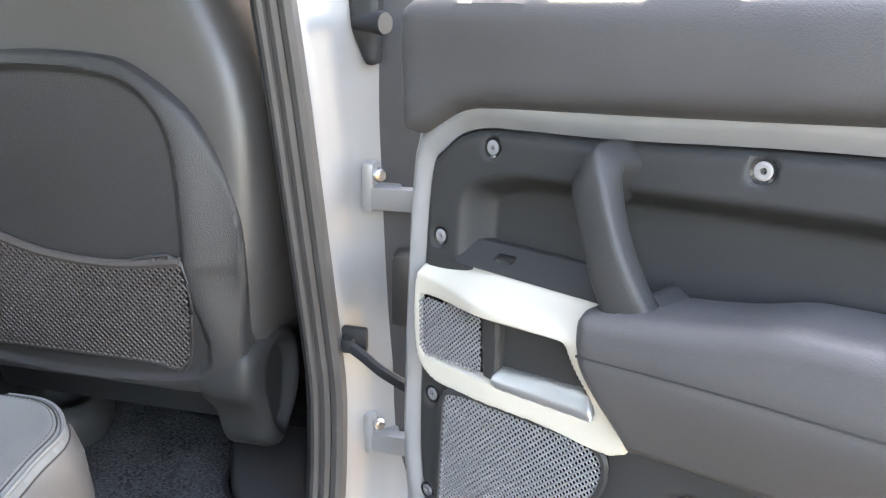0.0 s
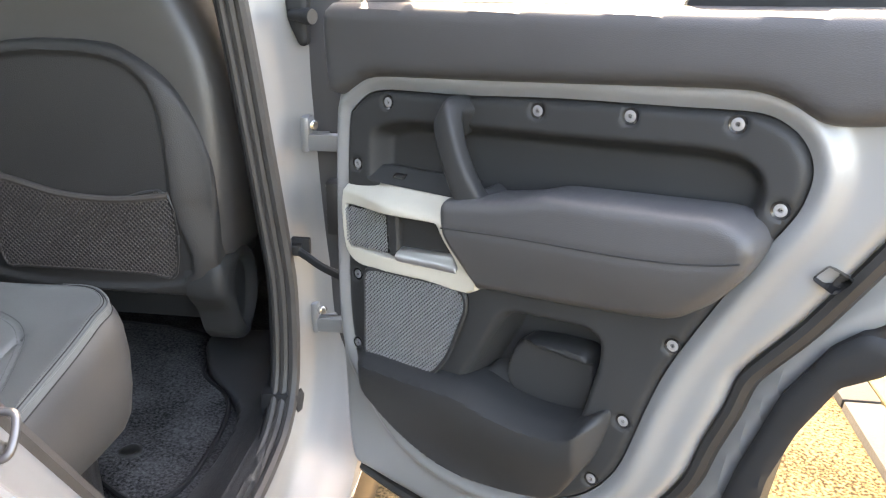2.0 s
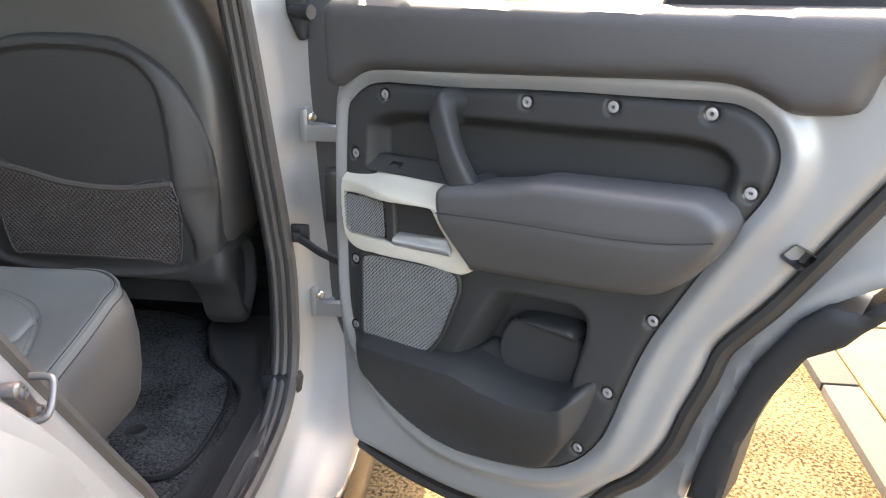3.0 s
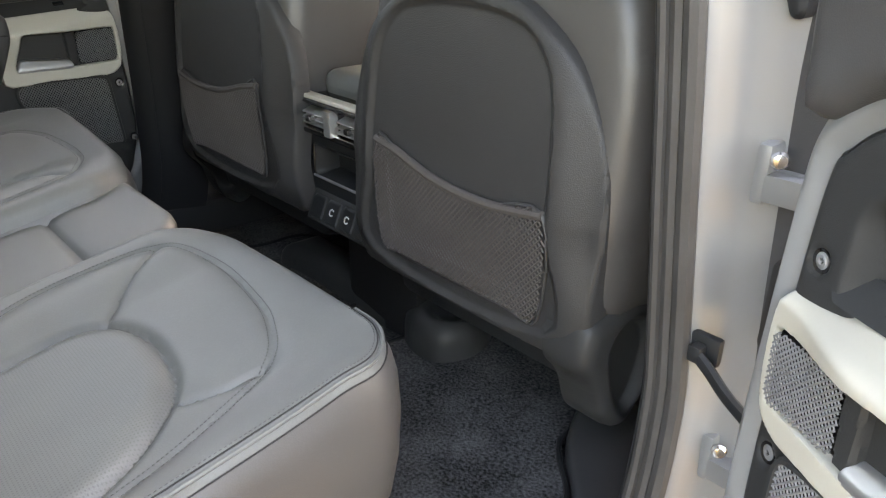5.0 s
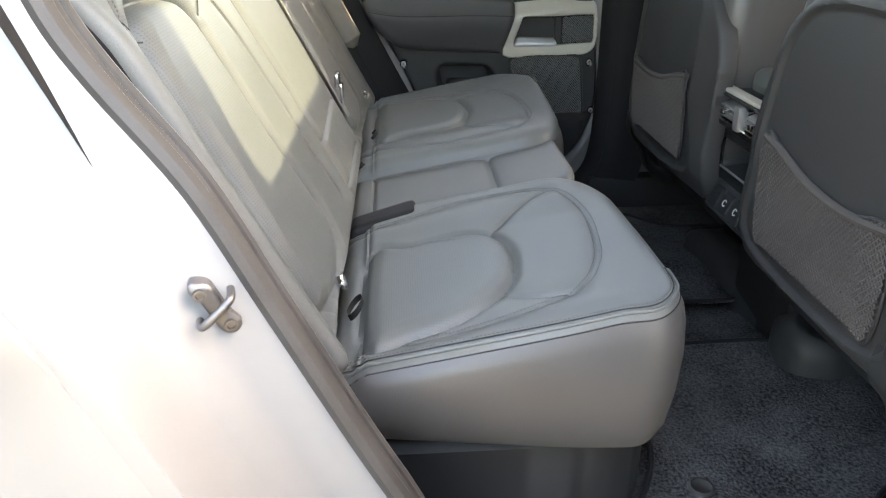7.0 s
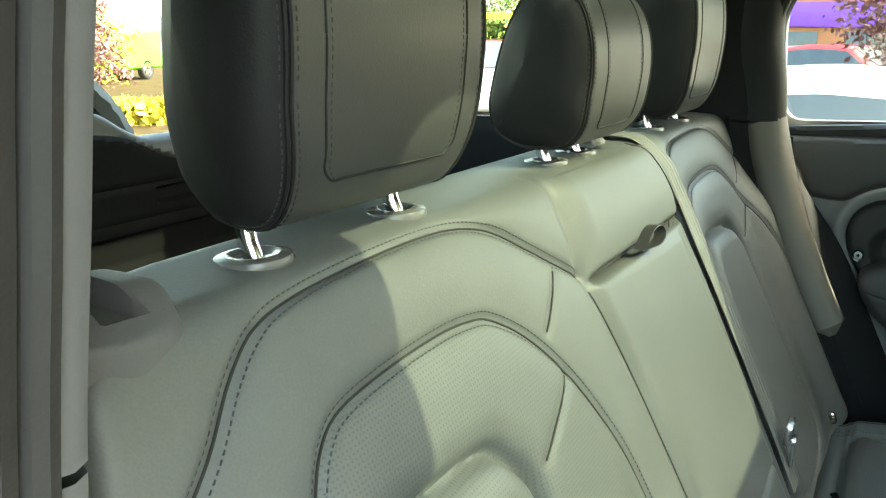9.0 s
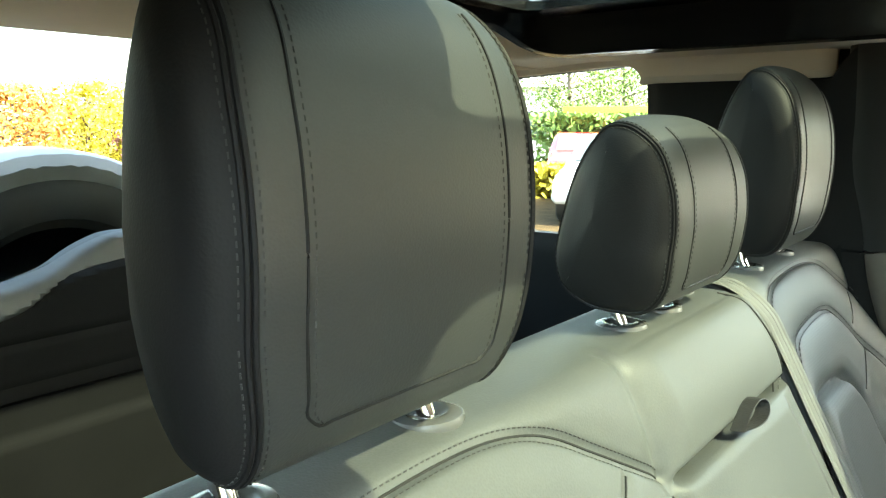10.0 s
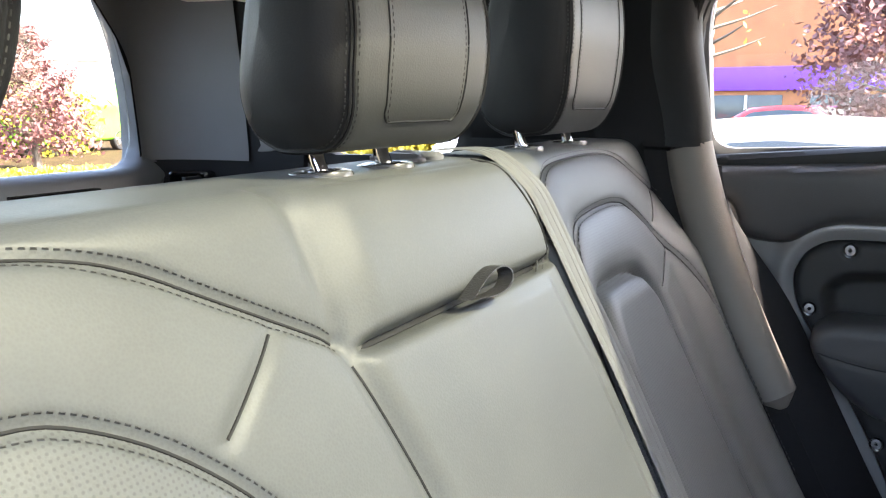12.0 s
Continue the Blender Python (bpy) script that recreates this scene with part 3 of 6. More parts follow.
# ---- side trims, tailgate and what is seen past them ----


def side_x(z):
    return 0.712 - 0.07 * max(0.0, z - 1.4)


for side in (1, -1):
    w = thing("wall_side", "dark plastic rear cabin side trim with a quarter window", "side trim", (side * 0.71, -0.4, 0.7), kind="structure")
    part("side_trim", relief(rounded([(0.07, 1.76), (0.05, 1.42), (0.21, 1.02), (0.3, 0.6), (-0.7, 0.6), (-0.7, 1.76)] if side > 0 else [(0.125, 1.76), (0.11, 1.42), (0.27, 1.02), (0.32, 0.6), (-0.7, 0.6), (-0.7, 1.76)], 0.03), lambda U, V, D: 0.0 + 0.012 * smooth(D, 0.0, 0.03) - 0.02 * np.exp(-((V - 1.425) / 0.0025) ** 2) * (U > -0.31), 0.012, 0.03,
                             lambda u, v, h, s=side: (s * (side_x(v) + 0.01 - h), u, v), [QUARTER_WINDOW]), DARK, w)
    # rear corner post: a dark strip, a grey face and the headlining coming down over its head
    def post_at(t, z, out=0.0):
        lean, a = 0.07 * max(0.0, z - 1.4), t * math.pi / 2
        k = float(smooth(np.array(z), 1.55, 1.8))
        return (side * (0.70 - lean - (1 - math.cos(a)) * (0.11 + 0.1 * k) - out * math.cos(a)), -0.66 - 0.37 * math.sin(a) ** 0.8 + out * math.sin(a), z)

    def post_face(t0, t1, z0, z1, out=0.0, n=12, m=16, rise=0.0):
        v = [post_at(t, z + rise * (z1 - z) * smooth(np.array(t), 0.4, t1), out) for z in np.linspace(z0, z1, m) for t in np.linspace(t0, t1, n)]
        return v, [(i * n + j, i * n + j + 1, (i + 1) * n + j + 1, (i + 1) * n + j) for i in range(m - 1) for j in range(n - 1)]

    part("corner_strip", post_face(0.0, 1.0, 0.6, 1.78), DARK, w, "black recessed strip")
    part("corner_post", post_face(0.2, 1.0, 1.367, 1.78, 0.006, n=20), POST, w, "grey moulded corner post trim")
    part("corner_post", post_face(0.46, 1.0, 0.6, 1.362, 0.006), DARK, w, "dark lower corner trim")
    part("quarter_post", relief(rounded([(-0.845, 1.372), (-0.60, 1.408), (-0.60, 1.70), (-0.85, 1.70)], 0.006), lambda U, V, D: 0.028 - roll(D, 0.008), 0.004, 0.02,
                                lambda u, v, h, s=side: (s * (side_x(v) + 0.012 - h), u, v), [QUARTER_WINDOW]), POST, w, "grey moulded post beside the quarter window")
    part("headliner_corner", post_face(0.0, 0.8, 1.695, 1.80, 0.012, n=28, rise=0.96), LINER, w, "pale beige cloth corner")
    part("headliner_side", relief(rounded([(-0.87, 1.69), (-0.63, 1.674), (-0.3, 1.70), (0.02, 1.70), (0.02, 1.79), (-0.87, 1.79)], 0.012), lambda U, V, D: 0.03 - roll(D, 0.01), 0.012, 0.02,
                                  lambda u, v, h, s=side: (s * (side_x(v) - h + 0.008), u, v), [QUARTER_WINDOW]), LINER, w, "pale beige cloth above the side trim")
    pane = part("window_pane", relief(QUARTER_WINDOW, lambda U, V, D: 0 * U, 0.05, 0.004, lambda u, v, h, s=side: (s * (side_x(v) + 0.03 - h), u, v)), PRIVACY, w)
    sock = part("socket_plate", relief(rounded([(-0.96, 1.345), (-0.96, 1.25), (-0.885, 1.25), (-0.885, 1.345)], 0.01), lambda U, V, D: 0.004 - roll(D, 0.003) - 0.02 * smooth(D, 0.006, 0.012), 0.004, 0.02,
                                lambda u, v, h, s=side: (s * (0.59 + (u + 0.985) * 0.6 - h), u, v)), GLOSSY, w, "black recessed handle plate")
    part("socket_lever", box(min(side * 0.60, side * 0.645), max(side * 0.60, side * 0.645), -0.915, -0.9, 1.262, 1.335, 0.004), PLASTIC, sock)

REAR = rounded([(-0.6, 1.35), (-0.2, 1.352), (-0.165, 1.37), (-0.12, 1.408), (-0.06, 1.42), (0.0, 1.42), (0.06, 1.40), (0.12, 1.37), (0.2, 1.352), (0.6, 1.35), (0.6, 1.5), (0.58, 1.62), (0.53, 1.76), (0.4, 1.8), (-0.4, 1.8), (-0.53, 1.76), (-0.585, 1.62), (-0.6, 1.5)],
               [0.13, 0.02, 0.02, 0.02, 0.02, 0.02, 0.02, 0.02, 0.02, 0.13, 0.05, 0.06, 0.05, 0.05, 0.05, 0.05, 0.06, 0.05])
gate = thing("tailgate", "tailgate with a grey window surround, dark lower panel and glass", "tailgate", (0, -1.06, 0.6), kind="structure")
SURROUND = mat("pale_grey_trim", (0.27, 0.27, 0.27), 0.5, grain=0.0002, size=0.0015, vary=0.06)
part("window_surround", relief(rounded([(-0.64, 1.30), (-0.25, 1.30), (-0.15, 1.355), (-0.02, 1.372), (0.1, 1.355), (0.2, 1.30), (0.64, 1.30), (0.645, 1.6), (0.6, 1.78), (0.5, 1.84), (-0.5, 1.84), (-0.6, 1.78), (-0.645, 1.6)], 0.06),
                               lambda U, V, D: 0.02 - roll(D, 0.012), 0.008, 0.05, lambda u, v, h: (u, -1.06 + h + 0.05 * float(smooth(np.array(1.42 - v), 0.0, 0.12)), v), [REAR]), mat("window_surround_trim", (0.12, 0.12, 0.12), 0.5, grain=0.0002, size=0.0015, vary=0.06), gate, "grey window surround")
part("lower_panel", relief(rounded([(-0.63, 0.62), (0.63, 0.62), (0.64, 1.31), (0.2, 1.312), (0.1, 1.362), (-0.02, 1.378), (-0.15, 1.362), (-0.25, 1.312), (-0.64, 1.31)], 0.03),
                           lambda U, V, D: 0.05 - roll(D, 0.015) - 0.006 * np.exp(-((V - 1.26) / 0.004) ** 2) - 0.006 * np.exp(-((V - 1.185) / 0.004) ** 2) - 0.012 * smooth(inside(U, V, rounded([(-0.5, 1.09), (0.42, 1.09), (0.42, 1.16), (-0.5, 1.16)], 0.01)), 0.0, 0.004)
                           - 0.02 * smooth(inside(U, V, rounded([(-0.43, 1.212), (-0.2, 1.212), (-0.2, 1.25), (-0.43, 1.25)], 0.008)), 0.0, 0.004) - 0.004 * np.exp(-((U + 0.335) / 0.003) ** 2) * (V < 1.185) * (V > 1.09),
                           0.008, 0.05, lambda u, v, h: (u, -1.05 + h, v)), mat("tailgate_lower_trim", (0.012, 0.012, 0.0125), 0.7, grain=0.0003, size=0.002, vary=0.2, spec=0.06), gate, "black lower tailgate trim")
for sx in (0.36, -0.36):
    part("vent", relief(rounded([(sx - 0.09, -0.994), (sx + 0.09, -0.994), (sx + 0.09, -0.97), (sx - 0.09, -0.97)], 0.006), lambda U, V, D: 1.322 - 0.008 * smooth(D, 0.001, 0.004), 0.004, 0.01), GLOSSY, gate, "slim black vent slot")
part("trim_screw", lathe([(0.012, 0), (0.011, 0.003), (0.006, 0.003), (0.005, 0.001)], 16, Matrix.Translation((-0.362, -0.998, 1.176)) @ Euler((radians(-90), 0, 0)).to_matrix().to_4x4()), STEEL, gate, "bright trim screw")
part("window_pane", relief(REAR, lambda U, V, D: 0 * U, 0.06, 0.004, lambda u, v, h: (u, -1.07 + h, v)), PRIVACY, gate)
part("side_lining", relief(rounded([(-0.615, 1.1), (-0.47, 1.1), (-0.463, 1.266), (-0.6, 1.264)], 0.008), lambda U, V, D: 0.072 - roll(D, 0.004), 0.008, 0.02, lambda u, v, h: (u, -1.05 + h, v)), SURROUND, gate, "pale grey side lining")
solo("cargo_floor", relief([(-0.68, -1.03), (0.68, -1.03), (0.68, 0.06), (-0.68, 0.06)], lambda U, V, D: 0.84 + 0.01 * np.sin(U * 17 + V * 9), 0.02, 0.04), mat("load_felt", (0.01, 0.01, 0.01), 0.95, grain=0.003, size=0.004, vary=0.4, spec=0.1), "black carpeted load floor behind the rear seat", "floor", "structure")

# spare wheel on the tailgate
wheel = thing("spare_wheel", "spare wheel in a pale vinyl cover with a ruffled hem", "spare wheel", (0.0, -1.3, 0.79))
SPIN = Matrix.Translation((0.0, -1.38, 1.18)) @ Euler((radians(-90), 0, 0)).to_matrix().to_4x4()
COVER = mat("pale_vinyl_cover", (0.3, 0.3, 0.295), 0.55, grain=0.0012, size=0.03, vary=0.08)
nr, rows_, cv, cf = 160, [(0.322, 0.118), (0.335, 0.125), (0.36, 0.13), (0.383, 0.115), (0.393, 0.08), (0.396, 0.0), (0.393, -0.1), (0.37, -0.14), (0.2, -0.15), (0.02, -0.15)], [], []
for i, (r, z) in enumerate(rows_):
    for g in range(nr):
        a = 2 * math.pi * g / nr
        ruff = (0.004 * math.sin(a * 53) + 0.003 * math.sin(a * 79 + 1) + 0.002 * math.sin(a * 17)) * max(0, 1 - i / 4)
        cv.append(tuple(SPIN @ Vector(((r + ruff) * math.cos(a), (r + ruff) * math.sin(a), z + ruff * 0.6))))
for i in range(len(rows_) - 1):
    cf += [(i * nr + g, i * nr + (g + 1) % nr, (i + 1) * nr + (g + 1) % nr, (i + 1) * nr + g) for g in range(nr)]
part("cover", (cv, cf), COVER, wheel, "pale grey vinyl wheel cover")
part("tyre", lathe([(0.23, 0.1), (0.25, 0.122), (0.3, 0.128), (0.345, 0.12), (0.372, 0.1), (0.38, 0.05), (0.38, -0.1), (0.25, -0.12)], 64, SPIN), RUBBER, wheel)
part("rim", lathe([(0.02, 0.04), (0.1, 0.05), (0.18, 0.04), (0.215, 0.06), (0.225, 0.1), (0.235, 0.1)], 48, SPIN), PLASTIC, wheel, "dark wheel rim")

part("carrier", box(-0.08, 0.08, -1.35, -1.09, 1.1, 1.26, 0.02), PLASTIC, wheel, "black wheel carrier")

# glass roof: a rounded black frame round a plate with two glazed openings
sunroof = thing("sunroof", "black framed glass roof in two tinted panes", "roof window", (0, 0.36, 1.76), kind="structure")
rf = []
for p, d in zip(ROOF, np.roll(ROOF, -1, 0) - np.roll(ROOF, 1, 0)):
    d = d / (np.linalg.norm(d) + 1e-9)
    rf.append(((p[0], p[1], float(lining(p[0], p[1], 0)) - 0.002), (-d[1], d[0], 0), (0, 0, 1)))
part("frame", sweep(rf, [(-0.026, 0.004), (-0.022, -0.006), (-0.008, -0.012), (0.012, -0.008), (0.02, 0.004), (0.03, 0.03), (0.05, 0.052)], True), GLOSSY, sunroof, "black roof frame")
PANES = [rounded([(-0.343, y0), (0.343, y0), (0.343, y1), (-0.343, y1)], r, 8) for y0, y1, r in ((-0.36, 0.244, 0.022), (0.33, 0.982, 0.055))]
part("surround", relief(rounded([(-0.52, -0.48), (0.52, -0.48), (0.52, 1.18), (-0.52, 1.18)], 0.1), lambda U, V, D: 1.812 + 0 * U, 0.02, 0.014, None, PANES), GLOSSY, sunroof, "black plate round the panes")
for p in PANES:
    rp = part("pane", relief(rounded([(-0.37, p[:, 1].min() - 0.018), (0.37, p[:, 1].min() - 0.018), (0.37, p[:, 1].max() + 0.018), (-0.37, p[:, 1].max() + 0.018)], 0.07), lambda U, V, D: 1.822 + 0 * U, 0.08, 0.005), TINT, sunroof)

for side in (1, -1):
    solo("kick_panel", box(min(side * 0.7, side * 0.78), max(side * 0.7, side * 0.78), 0.94, 2.0, 0.42, 0.64, 0.02), PLASTIC, "black plastic kick panel along the sill", "kick panel", "structure")
# ahead: unseen dashboard and bulkhead of the front cabin, blocking sun from the floor
dash = thing("wall_front", "dark soft dashboard across the front cabin", "dashboard", (0, 1.9, 0.56), kind="structure")
part("dash_top", relief(rounded([(-0.73, 1.6), (0.73, 1.6), (0.73, 2.35), (-0.73, 2.35)], 0.06), lambda U, V, D: 1.26 + 0.04 * smooth(V, 1.7, 2.3) - roll(D, 0.05), 0.03, 0.26), SOFT, dash)
part("bulkhead", box(-0.73, 0.73, 1.86, 2.3, 0.5, 1.06, 0.03), PLASTIC, dash)
# front door panels run up over their windows to cut stray light
for side in (1, -1):
    solo("front_door_panel", relief(rounded([(1.06, 0.6), (1.06, 1.78), (2.05, 1.78), (2.05, 0.6)], 0.05), lambda U, V, D: 0.03 - roll(D, 0.03) - 0.03 * smooth(inside(U, V, rounded([(1.15, 0.8), (1.15, 1.2), (1.9, 1.2), (1.9, 0.8)], 0.06)), 0, 0.02), 0.02, 0.08,
                                    lambda u, v, h, s=side: (s * (0.775 - h), u, v)), SOFT, "dark inner panel of the front door", "door panel", "structure")

# ---- the rear doors: u from the hinge side, v up, w into the cabin ----
CARD = curve([(-0.021, 1.179), (-0.008, 1.2), (0.014, 1.219), (0.043, 1.229), (0.084, 1.233), (0.191, 1.24), (0.33, 1.254), (0.485, 1.265), (0.552, 1.27), (0.584, 1.269), (0.611, 1.257), (0.627, 1.239),
              (0.634, 1.218), (0.632, 1.192), (0.622, 1.164), (0.583, 1.091), (0.529, 0.973), (0.507, 0.906), (0.483, 0.805), (0.466, 0.764), (0.442, 0.73), (0.407, 0.7), (0.359, 0.678), (0.295, 0.66),
              (0.227, 0.649), (0.153, 0.655), (0.086, 0.684), (0.038, 0.733), (0.003, 0.777), (-0.015, 0.838), (-0.022, 0.933), (-0.025, 1.084)], 5, True)
_cn = np.gradient(np.array(CARD), axis=0)
_cn /= np.linalg.norm(_cn, axis=1)[:, None]
CARD_GAP = np.array(CARD) + 0.0015 * np.stack([-_cn[:, 1], _cn[:, 0]], 1)
TRAIL = [(0.484, 0.694), (0.523, 0.739), (0.555, 0.802), (0.57, 0.863), (0.587, 0.921), (0.597, 0.966), (0.613, 0.995), (0.645, 1.044), (0.673, 1.095), (0.698, 1.143), (0.743, 1.227), (0.785, 1.3), (0.795, 1.345)]
SHELL = np.vstack([curve([(-0.058, 1.322), (-0.058, 1.078), (-0.057, 0.924), (-0.052, 0.781), (-0.045, 0.7), (-0.036, 0.6), (-0.02, 0.55), (0.03, 0.545), (0.2, 0.548), (0.34, 0.575), (0.42, 0.62), *TRAIL], 5), [(0.796, 1.358)]])
RECESS = rounded([(0.028, 1.09), (0.028, 1.172), (0.085, 1.192), (0.242, 1.206), (0.376, 1.216), (0.525, 1.229), (0.57, 1.226), (0.595, 1.205), (0.595, 1.175), (0.565, 1.1)], 0.02)
BIN = rounded([(0.262, 0.9), (0.29, 0.955), (0.414, 0.971), (0.432, 0.961), (0.434, 0.93), (0.41, 0.8), (0.385, 0.785), (0.27, 0.775), (0.2, 0.79), (0.226, 0.83)], [0.02, 0.02, 0.015, 0.015, 0.02, 0.02, 0.02, 0.02, 0.02, 0.02])
BIN_WIDE = rounded([(0.25, 0.9), (0.28, 0.967), (0.418, 0.985), (0.446, 0.97), (0.447, 0.93), (0.424, 0.795), (0.39, 0.77), (0.27, 0.76), (0.185, 0.78), (0.214, 0.83)], 0.02)
BLOCK = rounded([(0.301, 0.909), (0.344, 0.92), (0.41, 0.928), (0.42, 0.882), (0.4, 0.775), (0.33, 0.775), (0.276, 0.84), (0.285, 0.885)], 0.014)
POCKET = curve([(0.004, 0.8), (0.057, 0.811), (0.137, 0.818), (0.21, 0.827), (0.247, 0.829), (0.285, 0.825), (0.328, 0.823), (0.38, 0.829), (0.418, 0.841), (0.458, 0.872), (0.462, 0.85), (0.45, 0.8), (0.432, 0.762), (0.4, 0.708), (0.355, 0.686), (0.293, 0.668), (0.227, 0.657), (0.155, 0.663), (0.09, 0.69), (0.044, 0.737), (0.01, 0.78)], 4, True)
SCREWS = [(0.06, 1.215), (0.312, 1.238), (0.435, 1.249), (0.555, 1.258), (0.613, 1.177), (0.526, 0.988), (0.479, 0.862), (0.446, 0.756), (-0.001, 1.113), (0.0, 0.929), (0.001, 0.804)]


def card_height(U, V, D):
    w = 0.016 - roll(D, 0.012)
    w = w - 0.034 * smooth(inside(U, V, RECESS), -0.004, 0.02)
    for u, v in SCREWS:
        d = np.hypot(U - u, V - v)
        w = w - 0.0045 * (1 - smooth(d, 0.009, 0.013))
    return w


POCKET_TOP = np.array(POCKET)[:37]


def pocket_height(U, V, D):
    """A sloping ledge along the top, then a face that falls away downwards."""
    d = np.interp(U, POCKET_TOP[:, 0], POCKET_TOP[:, 1]) - V
    k = smooth(U, 0.0, 0.05) * (1 - smooth(U, 0.43, 0.46))
    return 0.02 + 0.036 * k * np.clip(d / 0.016, 0, 1) - 0.03 * k * smooth(d, 0.02, 0.16) - roll(D, 0.003)


def shell_height(U, V, D):
    d, _ = near(U, V, CARD, True)
    e, _ = near(U, V, SHELL, True)
    return 0.004 + 0.012 * np.exp(-((d - 0.018) / 0.014) ** 2) - roll(e, 0.02)


def hexhead(u, v, w, r=0.0058):
    up = Matrix.Translation((u, v, w))
    return lathe([(r * 1.25, 0), (r * 1.22, 0.0009), (r * 0.95, 0.0012), (r * 0.9, 0.0018), (r * 0.5, 0.0018), (r * 0.45, 0.0003), (r * 0.1, 0.0003)], 14, up)


def mesh_plate(outline, pitch, r, w, place=None):
    """A woven wire plate inside an outline, as crossing wires."""
    o = np.array(outline)
    lo, hi = o.min(0), o.max(0)
    pieces = []
    for k in range(2):
        d = np.array((1.0, 1.1)) if k else np.array((1.0, -1.1))
        d /= np.linalg.norm(d)
        n = np.array((-d[1], d[0]))
        mid = (lo + hi) / 2
        span = np.linalg.norm(hi - lo)
        for s in np.arange(-span / 2, span / 2, pitch):
            q = mid + n * s + d * np.linspace(-span / 2, span / 2, int(span / (pitch * 0.9)))[:, None]
            ins = within(q[:, 0], q[:, 1], o)
            run = []
            for i, ok in enumerate(list(ins) + [False]):
                if ok:
                    run.append((*q[i], w + 0.0004 * k))
                elif len(run) > 2:
                    pieces.append(tube([place(*g) for g in run] if place else run, r, 4, cap=False))
                    run = []
                else:
                    run = []
    return join(*pieces)


def rear_door(m, name, state, win, hole):
    d = thing(name, state + " silver rear car door with a dark grey screwed inner panel", "car door", m=m, group="rear doors of the vehicle", kind="structure")
    part("inner_shell", relief(SHELL, shell_height, 0.005, 0.05, None, [CARD_GAP]), SILVER, d, "silver painted metal")
    skin = [(-0.05, 1.318), (-0.05, 0.52), (0.45, 0.5), (0.57, 0.6), (0.596, 0.747), (0.613, 0.83), (0.643, 0.944), (0.681, 1.019), (0.72, 1.056), (0.78, 1.1), (0.85, 1.12), (0.88, 1.35)]
    part("outer_skin", relief(rounded(skin, 0.03), lambda U, V, D: -0.062 + 0.016 * smooth(0.05 - D, 0, 0.05) - roll(D, 0.01), 0.014, 0.07), SILVER, d, "silver painted outer skin")
    part("weatherstrip", tube([(u + 0.012, v - 0.006, -0.022) for u, v in curve([(-0.03, 0.535), (0.1, 0.525), (0.3, 0.545), (0.42, 0.61), *TRAIL], 4)], 0.0115, 8), RUBBER, d)
    arch = [(0.596, 0.72), (0.6, 0.76), (0.613, 0.83), (0.643, 0.944), (0.681, 1.019), (0.711, 1.051), (0.745, 1.052), (0.775, 1.09), (0.79, 1.086), (0.775, 1.06), (0.751, 1.03), (0.737, 1.008), (0.701, 0.98), (0.67, 0.907), (0.65, 0.831), (0.64, 0.72)]
    part("arch_cladding", relief(arch, lambda U, V, D: -0.03 - roll(D, 0.006), 0.008, 0.08), PLASTIC, d, "black plastic wheel arch edge")
    card = part("door_card", relief(CARD, card_height, 0.0035, 0.02, None, [BIN]), CARDPLASTIC, d, "dark grey moulded plastic panel")
    part("bin", relief(BIN_WIDE, lambda U, V, D: -0.05 + 0.056 * (1 - smooth(D, 0.01, 0.022)), 0.003, 0.004), CARDPLASTIC, card, "deep dark storage bin")
    part("bin_step", relief(BLOCK, lambda U, V, D: -0.016 + 0.016 * smooth(V, 0.905, 0.915) - roll(D, 0.007), 0.003, 0.04), CARDPLASTIC, card)
    part("bin_floor", relief(rounded([(0.2, 0.79), (0.25, 0.846), (0.3, 0.846), (0.345, 0.82), (0.345, 0.775), (0.23, 0.77)], 0.01), lambda U, V, D: -0.04 + 0.9 * (0.846 - V) - roll(D, 0.005), 0.005, 0.03), CARDPLASTIC, card)
    part("pocket", relief(POCKET, pocket_height, 0.003, 0.05), CARDPLASTIC, d, "dark moulded door pocket")
    upper = curve([(-0.057, 1.305), (-0.05, 1.337), (-0.03, 1.348), (0.2, 1.359), (0.47, 1.371), (0.708, 1.383), (0.77, 1.387), (0.77, 1.358), (0.72, 1.331), (0.708, 1.297), (0.7, 1.281), (0.671, 1.273), (0.641, 1.271), (0.625, 1.276),
                   (0.605, 1.286), (0.58, 1.293), (0.548, 1.294), (0.446, 1.285), (0.284, 1.27), (0.083, 1.253), (0.025, 1.245), (-0.011, 1.225), (-0.03, 1.216), (-0.05, 1.22), (-0.058, 1.264)], 4, True)
    part("upper_trim", relief(upper, lambda U, V, D: 0.036 + 0.008 * smooth(V, 1.25, 1.34) - roll(D, 0.022), 0.008, 0.045), SOFT, d, "dark soft-touch belt trim")
    waist = [(-0.04, 1.342), (0.2, 1.356), (0.47, 1.368), (0.708, 1.381), (0.77, 1.385)]
    for w in (0.006, -0.016, -0.038):
        part("waist_seal", tube([(u, v - 0.004, w) for u, v in curve(waist, 6)], 0.013, 10), RUBBER, d, "black rubber window seal")
    for u, v in SCREWS:
        sc = part("screw", hexhead(u, v, 0.0122), STEEL, d, "bright socket screw")
        part("screw_cup", lathe([(0.0105, 0.0), (0.01, 0.0016), (0.0085, 0.0012), (0.0066, 0.0003)], 16, Matrix.Translation((u, v, 0.0122))), GLOSSY, sc)
